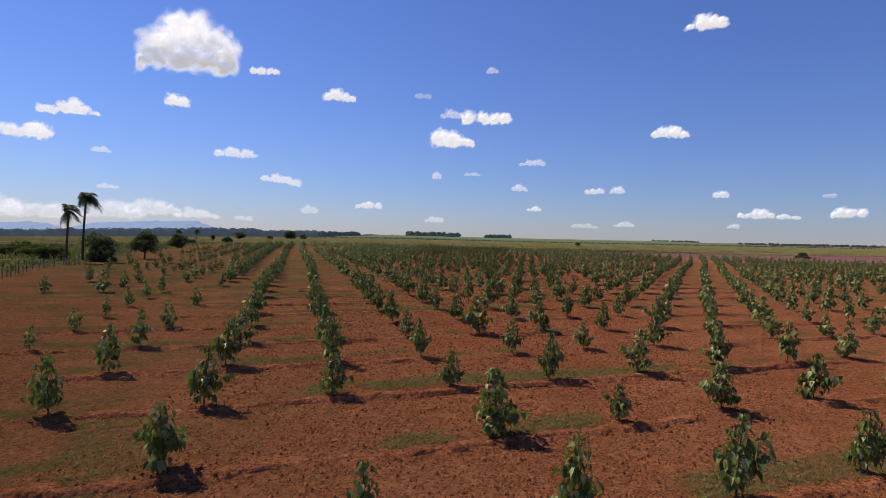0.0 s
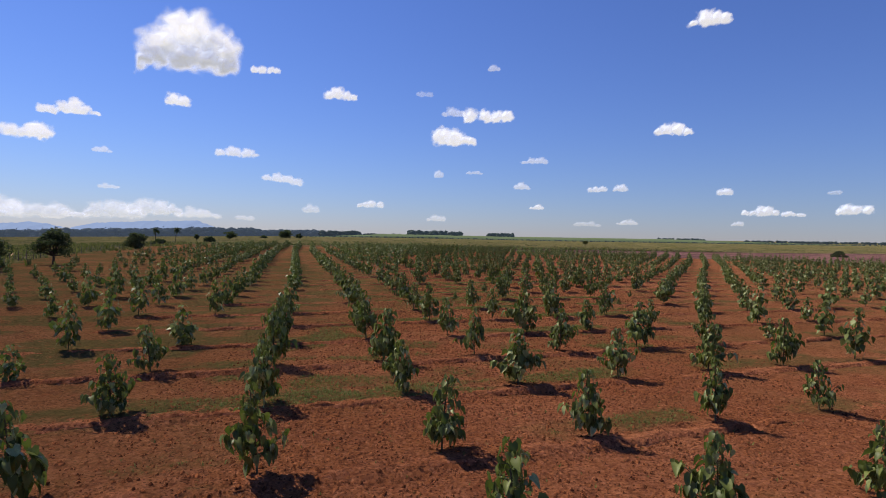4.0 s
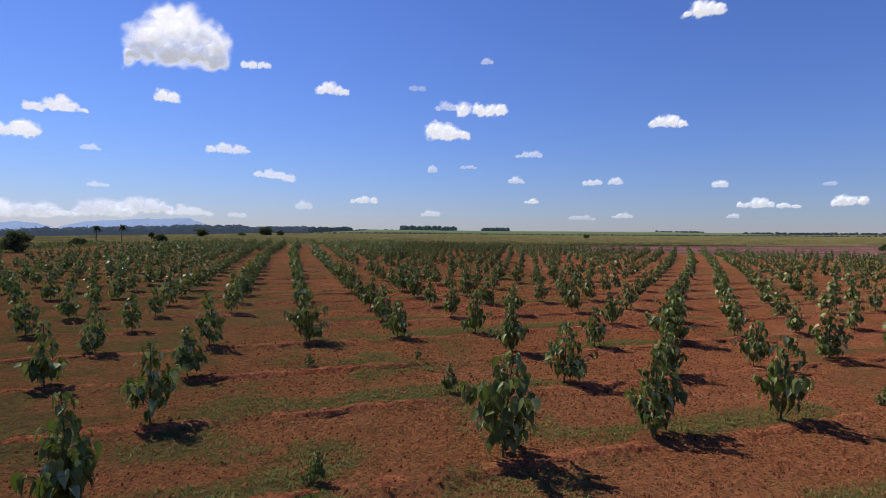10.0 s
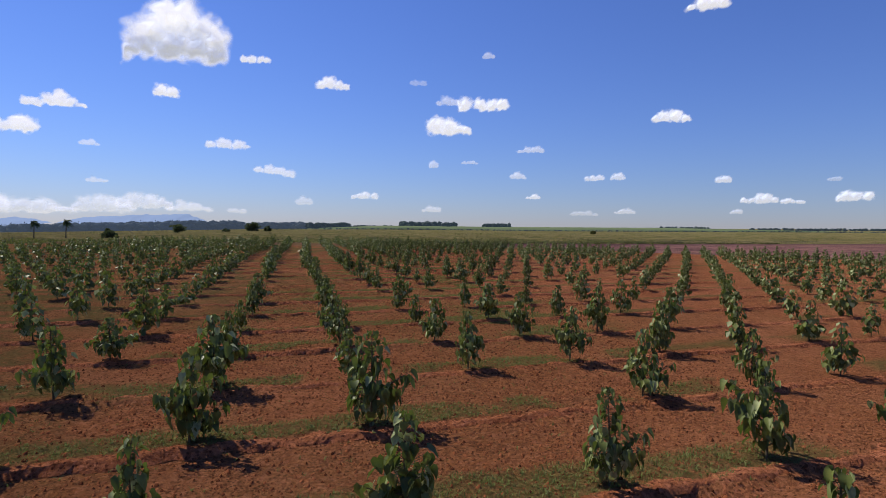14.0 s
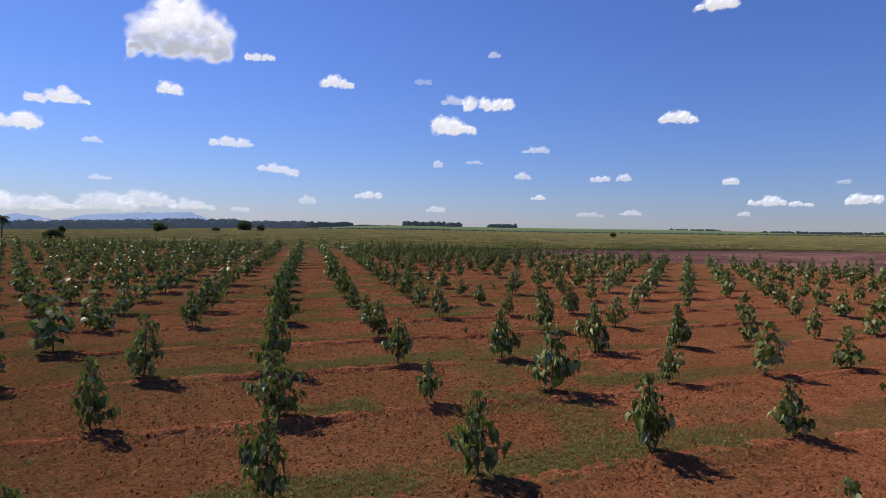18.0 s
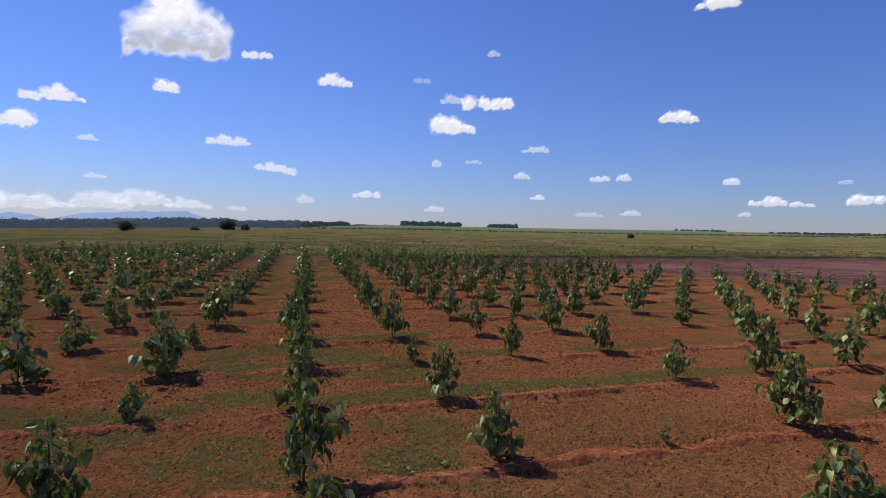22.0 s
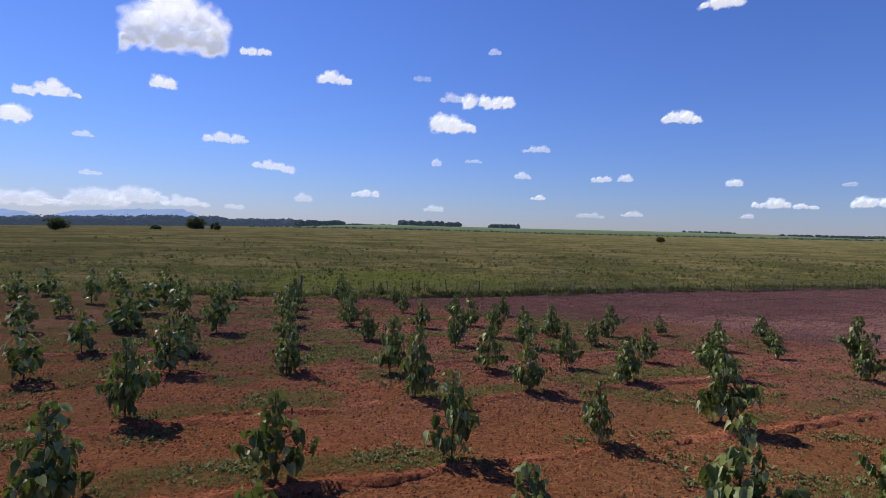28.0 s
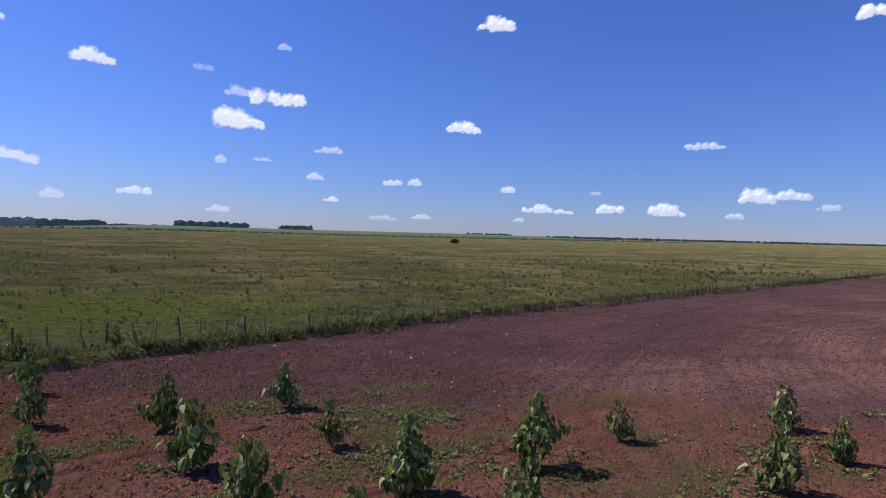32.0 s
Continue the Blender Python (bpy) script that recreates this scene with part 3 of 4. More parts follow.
scatter_clods("ploughed_crumbs", p, np.minimum(rng.gamma(1.2, 0.019, len(p)) + 0.016, 0.065), CRUMB, "dark clods turned up on ploughed purple soil")
p = pick(4200, 2, 120, 226, 285, lambda x, y, w, pl, g: pl * (1 - g) * (0.25 + 0.75 * step(0, 0.5, value_noise(x, y, 9.0, 31))))
scatter_clods("ploughed_stones", p, np.minimum(rng.gamma(1.2, 0.022, len(p)) + 0.022, 0.10), STONE, "pale stones lying on ploughed purple soil")

p = pick(900000, -10, 20, 7, 240, lambda x, y, w, pl, g: (1 - g) * (0.012 + step(0.28, 0.8, w)) * step(11, 5, np.abs(x - lane(y))))
scatter_tufts("row_grass", p, rng.uniform(0.035, 0.10, len(p)), 4, 1.5, 0.08, WEED, "low green grass and weeds between the sapling rows", "grass")


def patches(centres, each_one, reach):
    """Plants gathered round the middle of each weedy patch."""
    n = len(centres)
    d = rng.normal(0, 1, (n, each_one, 2)) * (reach * rng.uniform(0.5, 1.3, (n, 1, 1))) * (1.5, 0.8)
    q = (centres[:, None, :2] + d).reshape(-1, 2)
    z, _, _, grass = relief(q[:, 0], q[:, 1])
    return np.column_stack([q, z])[grass < 0.3]


p = np.concatenate([pick(1500, -10, 22, 8, 202, lambda x, y, w, pl, g: (1 - g) * step(0.3, 0.9, w) * 0.35 * step(0.15, 0.6, value_noise(x, y, 6.0, 40))),
                    pick(1900, -12, 27, 196, 236, lambda x, y, w, pl, g: (1 - g) * (0.06 + step(0.2, 0.7, w)) * 0.6)])
p = patches(p, 26, 0.34)
scatter_tufts("broadleaf_weeds", p, rng.uniform(0.04, 0.11, len(p)) * rng.uniform(0.7, 1.4, len(p)), 7, 1.2, 0.13, HERB, "leafy pale green weeds in patches between saplings", "weeds", 1.5)
p = pick(80000, -38, 85, 234, 305, lambda x, y, w, pl, g: g * (1 - 0.9 * lushness(x, y)) * np.exp(-np.maximum(y - fence_y(x), 0) / 30) * step(-0.5, 0.5, value_noise(x, y, 2.5, 33)))
scatter_tufts("pasture_tussocks", p, rng.gamma(3.0, 0.055, len(p)) + 0.06, 8, 1.7, 0.05, TUSSOCK, "uneven green and straw-coloured pasture tussocks", "grass")
p = rng.uniform(-14, 130, 4200)
p = np.stack([p, edge_y(p) - 0.15 - 2.6 * step(30, -4, p) + rng.normal(0, 0.3, len(p))], -1)
p = np.column_stack([p, relief(p[:, 0], p[:, 1])[0]])[value_noise(p[:, 0], p[:, 1], 2.2, 38) > -0.55]
scatter_tufts("fence_grass", p, rng.gamma(3.0, 0.05, len(p)) + 0.08, 9, 1.0, 0.06, CLUMP, "uncut dark green grass along the fence foot", "grass")
p = pick(90000, -12, 60, 228, 262, lambda x, y, w, pl, g: np.exp(-((g - 0.62) / 0.2) ** 2) * step(-0.5, 0.3, value_noise(x, y, 1.6, 39)))
scatter_tufts("verge_grass", p, rng.gamma(2.5, 0.05, len(p)) + 0.06, 7, 1.0, 0.06, CLUMP, "dark ragged grass where the pasture meets tilled soil", "grass")
p = pick(3400, -45, 130, 236, 340, lambda x, y, w, pl, g: g * np.exp(-np.maximum(y - fence_y(x), 0) / 45) * step(-0.1, 0.5, value_noise(x, y, 3.5, 36)))
scatter_tufts("dark_tussocks", p, rng.gamma(3.0, 0.075, len(p)) + 0.12, 26, 1.4, 0.04, CLUMP, "dark green bunched tussocks in the pasture", "grass")
p = pick(260, -16, 20, 238, 268, lambda x, y, w, pl, g: g * lushness(x, y))
scatter_tufts("grass_clumps", p, rng.uniform(0.10, 0.24, len(p)), 22, 1.2, 0.07, CLUMP, "small dark grass clumps on short bright grass", "grass")
p = pick(9000, -60, 120, 238, 345, lambda x, y, w, pl, g: g * (1 - lushness(x, y)) * np.exp(-np.maximum(y - fence_y(x), 0) / 50) * step(0.05, 0.45, value_noise(0.6 * x, 1.5 * y, 6.0, 37)))
scatter_tufts("brown_tussocks", p, rng.gamma(4.0, 0.065, len(p)) + 0.15, 16, 1.5, 0.05, BROWN, "tall purple-brown grass clumps in the pasture", "grass")
p = pick(9000, -90, 240, 245, 480, lambda x, y, w, pl, g: g * step(0.1, 0.6, value_noise(x, y, 9.0, 35)) * 0.8)
scatter_tufts("far_tussocks", p, rng.gamma(3.0, 0.08, len(p)) + 0.12, 12, 2.0, 0.12, TUSSOCK, "taller tussocks scattered over the far pasture", "grass")
p = pick(10000, -110, -28, 30, 240, lambda x, y, w, pl, g: g * 0.9)
scatter_tufts("side_tussocks", p, rng.gamma(3.0, 0.13, len(p)) + 0.15, 7, 1.0, 0.10, TUSSOCK, "rough tall grass along the side fence", "grass")


# ---------------------------------------------------------------- saplings
def leaf_shape(r, full=True):
    """A broad heart-shaped blade one unit long along +x, cupped along its midrib, wavy at the rim and bending down."""
    fold, droop = r.uniform(0.25, 0.8), r.uniform(0.12, 0.5)
    if not full:
        v = np.array(((-0.04, 0, 0), (0.30, 0.40, 0.12 * fold - 0.04), (1, 0, -droop), (0.30, -0.40, 0.12 * fold - 0.04)), float)
        return v, np.array(((0, 1, 2), (0, 2, 3)))
    u = np.array((0.0, 0.18, 0.45, 0.76, 1.0))
    ru, rw, n = np.array((-0.13, 0.10, 0.40, 0.75)), np.array((0.20, 0.35, 0.31, 0.14)), 4
    mid = np.stack([u, 0 * u, -droop * u ** 2], -1)
    sides = [np.stack([ru, s * rw * r.uniform(0.85, 1.1), fold * rw - droop * ru ** 2 + r.uniform(-0.06, 0.06, 4)], -1) for s in (1, -1)]
    v = np.concatenate([mid, *sides])
    f = []
    for a, s in ((n + 1, 1), (2 * n + 1, -1)):
        for k in range(n - 1):
            q = (k, k + 1, a + k + 1, a + k)
            f += [(q[0], q[1], q[2]), (q[0], q[2], q[3])] if s > 0 else [(q[2], q[1], q[0]), (q[3], q[2], q[0])]
        f.append((n - 1, n, a + n - 1) if s > 0 else (a + n - 1, n, n - 1))
    return v, np.array(f)


def grow_sapling(seed, tall=1.85, full=True, build=1.0):
    """Stem and stalk tubes, and leaf placings (base, turn, length) of one young tree: wide and leafy low down, a slim spire above."""
    r = np.random.default_rng(seed)
    wood, leaves = Pile(), []
    bend = r.uniform(-0.12, 0.12, 2)
    sides = 5 if full else 3
    belly, spire = r.uniform(0.26, 0.42), r.uniform(0.34, 0.5)

    def axis(h):
        return np.array((bend[0] * (h / tall) ** 2, bend[1] * (h / tall) ** 2, h))

    hs = np.linspace(-0.05, tall * 0.97, 7 if full else 3)
    wood.add(*tube([axis(h) for h in hs], np.linspace(0.026, 0.009, len(hs)) * tall / 1.8, sides))

    def stalk(start, az, length, size, rise):
        out = np.array((np.cos(az), np.sin(az), 0))
        end = start + out * length + np.array((0, 0, length * rise))
        if full:
            wood.add(*tube([start, end], (0.007, 0.004), 3))
        leaves.append((end, spun(az + r.normal(0, 0.4), np.clip(r.normal(1.12, 0.36), 0.1, 1.75), r.normal(0, 0.4)), size))

    turn = r.uniform(0, np.pi)
    nodes = int(r.integers(23, 28) * (1.0 if full else 0.8) * build)
    first = r.uniform(0.10, 0.17)
    for k in range(nodes):
        f = first + (0.97 - first) * (k + 0.5) / nodes
        wide = np.interp(f, (0.08, belly, 0.66, 0.88, 1.0), (0.7, 1.0, spire + 0.35, spire + 0.1, 0.32))
        for s in (0, np.pi / 2, np.pi, 3 * np.pi / 2) if f < 0.8 else (0, 2.1, 4.2):
            if r.uniform() < 0.12:
                continue
            stalk(axis(tall * f), turn + s + r.normal(0, 0.35), 0.33 * wide * r.uniform(0.3, 1.35), 0.238 * wide ** 0.6 * r.uniform(0.6, 1.35), r.uniform(0.0, 0.7))
        turn += np.pi / 2 + r.normal(0, 0.3)
    lopsided = r.uniform(0, 2 * np.pi)
    for k in range(r.integers(4, 8)):
        h, az, length = tall * r.uniform(0.08, 0.45), lopsided + k * 2.4 + r.normal(0, 0.5), r.uniform(0.25, 0.62)
        a = axis(h)
        c = a + np.array((np.cos(az), np.sin(az), r.uniform(0.25, 1.1))) * length
        wood.add(*tube([a, (a + c) / 2 + (0, 0, -0.04 * length), c], (0.012, 0.009, 0.006), sides))
        for q in range(int((5 if full else 4) * build)):
            at = a + (c - a) * (0.3 + 0.7 * (q + 0.5) / 5)
            for s in (-1.2, 1.2) if q < 4 else (-0.7, 0.1, 0.8):
                stalk(at, az + s + r.normal(0, 0.4), r.uniform(0.06, 0.20), r.uniform(0.15, 0.30), r.uniform(0.0, 0.6))
    for k in range(4):
        stalk(axis(tall * 0.97), k * 1.57 + r.uniform(0, 1), 0.07, r.uniform(0.12, 0.2), 0.9)
    return wood, leaves


LEAF_MESHES = []
for k in range(8):
    lv, lf = leaf_shape(rng)
    LEAF_MESHES.append(shade_smooth(mesh_from("leaf", lv, lf, LEAF)))


def sapling_model(seed, single_leaves):
    """A young broadleaf tree: stem with stalks, and its leaves as one crown or one by one."""
    wood, leaves = grow_sapling(seed, build=(1.0, 1.25, 1.12)[seed % 3])
    root = new("sapling")
    part("stem", shade_smooth(wood.mesh("stem", STEM)), root)
    if single_leaves:
        for k, (at, turn, size) in enumerate(leaves):
            m = Matrix.Translation(at) @ Matrix(turn.tolist()).to_4x4() @ Matrix.Diagonal((size, size, size, 1))
            part("leaf", LEAF_MESHES[k % 8], root, m)
    else:
        pile = Pile()
        r = np.random.default_rng(seed)
        for at, turn, size in leaves:
            lv, lf = leaf_shape(r)
            pile.add(lv * size @ turn.T + at, lf)
        part("crown", shade_smooth(pile.mesh("crown", LEAF)), root)
    return tagged(root, "young broadleaf tree with drooping dark green leaves in red soil", "sapling", "saplings in the field")


# Gaps in the planting (column, row) and stunted saplings with their size.
GAPS = {(-1, 0), (6, 8), (4, 9), (5, 9), (0, 10), (0, 11), (1, 11), (3, 11), (6, 13), (2, 14), (3, 14), (11, 30), (7, 16),
        (7, 21), (8, 21), (12, 22), (5, 23), (7, 25), (12, 25), (13, 31), (13, 32), (16, 39), (12, 40), (17, 40)}
STUNTED = {(0, 1): 0.72, (-1, 1): 0.85, (6, 9): 0.25, (7, 10): 0.25, (6, 6): 0.55, (3, 10): 0.3, (4, 11): 0.5, (3, 12): 0.3, (4, 12): 0.3, (5, 22): 0.35, (9, 20): 0.7, (11, 21): 0.65, (8, 23): 0.7,
           (10, 23): 0.7, (9, 25): 0.25, (10, 26): 0.65, (13, 26): 0.7, (10, 28): 0.7, (11, 27): 0.65, (11, 29): 0.25, (10, 31): 0.5,
           (8, 32): 0.45, (8, 30): 0.45, (3, 15): 0.25, (14, 39): 0.7, (15, 40): 0.75}
# The last, uneven rows before the fence.
HEADLAND = ((-8, 213.8), (-4, 215.3), (0, 215.6), (3.6, 216.2), (7.2, 217), (10.4, 217.7), (14, 219.1), (16.5, 219.1), (20.3, 220.5), (21.6, 217),
            (-8.7, 217.8), (-4.7, 218), (-1.1, 220.2), (2.1, 221.7), (6.1, 221.1), (9.2, 221.1), (12.5, 222), (18.4, 222.1), (21.3, 222.8),
            (0.6, 225.3), (4.4, 225.5), (8, 223.4), (11, 224.1), (14, 224.5), (17, 225.4), (22, 224.8), (-3.8, 230.8), (-0.3, 229.9), (3.1, 230.4),
            (7.05, 226.6), (10, 227), (6.2, 229.3), (9.2, 230.2), (2.3, 233.4), (-1.6, 234.6), (-4.7, 234.3), (0.9, 237.2), (3.6, 238.6), (-5.3, 222.6), (-8.9, 226.5), (-9.3, 222), (-8, 230), (-8.6, 234), (-2.5, 224.8), (-3.2, 227.9), (0.2, 227.7))


def plant_places():
    """Place and size of every sapling on the planting grid."""
    r = np.random.default_rng(41)
    out = []
    for j in range(-3, 47):
        for i in range(-34, 46):
            x, y = O + i * U + j * V
            x, y = np.array((x, y)) + sway(x, y) + r.normal(0, 0.06, 2)
            size, lost = r.normal(1.0, 0.11), r.uniform()
            if (i, j) in GAPS or x < left_edge(y) + 5 or x > right_edge(y) - 1.5 or y > edge_y(x) - 3.4:
                continue
            if j > 40 and x > -9.5:
                continue
            edge = x < left_edge(y) + 20
            if abs(x - lane(y)) > 9 and lost < (0.3 if edge else 0.03):
                continue
            size *= STUNTED.get((i, j), 1.0) * (0.72 if edge else 1.0) * np.interp(y, (24, 44, 90, 125, 165), (0.84, 1.04, 1.02, 0.93, 1.04))
            out.append((x, y, float(np.clip(size, 0.22, 1.22))))
    out += [(x, y, float(r.normal(0.94, 0.10)) * (np.interp(y, (220, 228, 235, 237), (1.0, 0.82, 0.75, 0.5)) if x > -1 else 1.08) * np.interp(x, (10, 13, 20), (1.0, 0.85, 0.8))) for x, y in HEADLAND]
    return out


def build_saplings():
    r = np.random.default_rng(43)
    near = [sapling_model(100 + k, True) for k in range(6)]
    middle = [sapling_model(200 + k, False) for k in range(12)]
    far_models = [grow_sapling(300 + k, full=False) for k in range(6)]
    blade_v, blade_f = leaf_shape(r, False)
    used, wood, leaf = set(), Pile(), Pile()
    for x, y, size in plant_places():
        off = abs(x - lane(y))
        z, turn = height(x, y) - 0.01, r.uniform(0, 2 * np.pi)
        wide = size * r.uniform(0.88, 1.2) * (1.22 if x < -3.5 and y > 100 else 1.0)
        if off < (12.2 if y < 190 else 15.5) and 6 < y < 240:
            pool = near if off < 1.2 else middle
            src = pool[r.integers(len(pool))]
            m = Matrix.LocRotScale((x, y, z), Euler((r.normal(0, 0.04), r.normal(0, 0.04), turn)), None)
            if src.name in used:
                ob = copy_thing(src, m)
            else:
                ob = src
                ob.matrix_basis = m
                used.add(src.name)
            ob.scale = (wide, wide, size)
            if size < 0.6:
                tagged(ob, "stunted young tree with a few drooping green leaves")
            elif size > 1.08:
                tagged(ob, "tall young broadleaf tree with dense drooping green leaves")
            else:
                tagged(ob, "young broadleaf tree with drooping dark green leaves in red soil")
        else:
            w, leaves = far_models[r.integers(6)]
            c, s = np.cos(turn), np.sin(turn)
            rot = np.array(((c, -s, 0), (s, c, 0), (0, 0, 1)))
            sc = np.array((wide, wide, size))
            for v, f in zip(w.v, w.f):
                wood.add(v @ rot.T * sc + (x, y, z), f - f.min())
            for at, t, ls in leaves:
                leaf.add((blade_v * ls * 1.2 @ t.T + at) @ rot.T * sc + (x, y, z), blade_f)
    for ob in near + middle:
        if ob.name not in used:
            ob.location = (O[0] - 80, O[1] - 60, 0)
    tagged(new("far_sapling_leaves", leaf.mesh("far_sapling_leaves", LEAF)), "rows of green saplings further off in the field", "saplings", "", "stuff")
    tagged(new("far_sapling_stems", wood.mesh("far_sapling_stems", STEM)), "thin stems of the further saplings", "saplings", "", "stuff")


build_saplings()


# ---------------------------------------------------------------- fences
def post_mesh(tall, wide, seed, material):
    """A split post: six-sided, tapered, with a slanting top."""
    r = np.random.default_rng(seed)
    hs = np.linspace(-0.25, tall, 5)
    pts = [(r.normal(0, 0.012), r.normal(0, 0.012), h) for h in hs]
    pile = Pile()
    v, f = tube(pts, wide * r.uniform(0.85, 1.1, 5), 6)
    v[-6:, 2] += v[-6:, 0] * 0.8
    pile.add(v, f)
    c = len(v)
    pile.add([v[-6:].mean(0), *v[-6:]], [(0, k + 1, (k + 1) % 6 + 1, (k + 1) % 6 + 1) for k in range(6)])
    me = bpy.data.meshes.new("post")
    me.from_pydata(np.concatenate(pile.v).tolist(), [], [tuple(dict.fromkeys(q)) for q in np.concatenate(pile.f).tolist()])
    me.materials.append(material)
    return me


def build_fence(label, line, gap, droppers, tall, seed):
    """A stock fence: thick posts, thin droppers between, and sagging wires."""
    r = np.random.default_rng(seed)
    posts = [post_mesh(tall * s, 0.046, seed + k, WOOD) for k, s in enumerate((1.0, 0.92, 1.08))]
    sticks = [post_mesh(tall * 0.88, 0.028, seed + 9 + k, PALE_WOOD) for k in range(3)]
    root = new("fence")
    pts = np.array(line, float)
    lens = np.r_[0, np.cumsum(np.hypot(*np.diff(pts, axis=0).T))]
    spots = []
    s = 0.0
    n = 0
    while s < lens[-1]:
        x, y = np.interp(s, lens, pts[:, 0]), np.interp(s, lens, pts[:, 1])
        z = height(x, y) - 0.05
        thick = n % (droppers + 1) == 0
        m = Matrix.LocRotScale((x, y, z), Euler((r.normal(0, 0.05), r.normal(0, 0.05), r.uniform(0, 6))), (2.0, 2.0, 1.4) if n == 0 else None)
        part("post" if thick else "dropper", (posts if thick else sticks)[r.integers(3)], root, m, "" if thick else "thin pale dropper stick")
        spots.append((x, y, z))
        s += gap / (droppers + 1) * r.uniform(0.85, 1.15)
        n += 1
    for h in (0.30, 0.58, 0.86):
        v, f = tube([(x, y, z + h * tall) for x, y, z in spots], [0.004] * len(spots), 3)
        part("wire", mesh_from("wire", v, f, WIRE), root, None, "thin grey strand of wire")
    tagged(root, label, "fence")


build_fence("weathered wooden post and wire fence along the pasture", [(x, fence_y(x)) for x in (-5.3, 0.7, 7.2, 13.0, 18.8, 39.5, 81.0, 150.0)], 2.8, 2, 0.95, 500)
build_fence("dark wooden post and wire fence beside tall grass", [(-34, 38), (-46.5, 64), (-55, 92), (-66, 122), (-78, 160), (-92, 215)], 3.2, 1, 1.3, 540)


# ---------------------------------------------------------------- trees and bushes
def leaf_cloud(r, centre, radius, count, size):
    """Small folded leaves filling an uneven clump."""
    d = r.normal(0, 1, (count, 3))
    d /= np.linalg.norm(d, axis=1)[:, None]
    at = np.array(centre) + d * np.array(radius) * (r.uniform(0.35, 1.0, count) ** 0.5)[:, None]
    a, b = r.normal(0, 1, (count, 3)), r.normal(0, 1, (count, 3))
    a /= np.linalg.norm(a, axis=1)[:, None]
    b -= (a * b).sum(1)[:, None] * a
    b /= np.linalg.norm(b, axis=1)[:, None]
    s = (size * r.uniform(0.6, 1.4, count))[:, None]
    v = np.stack([at, at + a * s * 0.5 + b * s * 0.3, at + a * s, at + a * s * 0.5 - b * s * 0.3], 1).reshape(-1, 3)
    k = np.arange(count) * 4
    return v, np.concatenate([np.stack([k, k + 1, k + 2], -1), np.stack([k, k + 2, k + 3], -1)])


def bush(x, y, wide, tall, seed, trunk=0.0, label="dense dark green bush in the grass", name="bush", leaf=0.28, foliage=BUSH):
    """Stems fanning out from one foot, under an uneven crown of many small leaves."""
    r = np.random.default_rng(seed)
    root = tagged(new(name), label, name)
    root.location = (x, y, height(x, y) - 0.05)
    wood, crown = Pile(), Pile()
    if trunk:
        wood.add(*tube([(0, 0, 0), (0.08 * tall / 5, 0, trunk * 0.6), (0, 0.05, trunk)], (0.035 * tall, 0.028 * tall, 0.022 * tall), 7))
    lobes = int(9 + 2.4 * min(wide, 8))
    for k in range(lobes):
        a, d = r.uniform(0, 2 * np.pi), wide * 0.5 * r.uniform(0.1, 0.85)
        top = trunk + (tall - trunk) * r.uniform(0.10, 0.9) * (1 - 0.45 * (2 * d / wide) ** 2)
        c = np.array((np.cos(a) * d, np.sin(a) * d, top))
        wood.add(*tube([(0, 0, trunk * 0.9), c * (0.55, 0.55, 0.7), c], (0.016 * tall, 0.010 * tall, 0.004 * tall), 5))
        rad = np.array((wide * 0.17 * r.uniform(0.5, 1.4), wide * 0.17, (tall - trunk) * 0.20 * r.uniform(0.5, 1.4)))
        c[2] = min(c[2], tall - rad[2])
        crown.add(*leaf_cloud(r, c, rad, 240, leaf))
    part("trunk" if trunk else "stems", shade_smooth(wood.mesh("trunk", BARK)), root)
    part("crown", crown.mesh("crown", foliage), root)


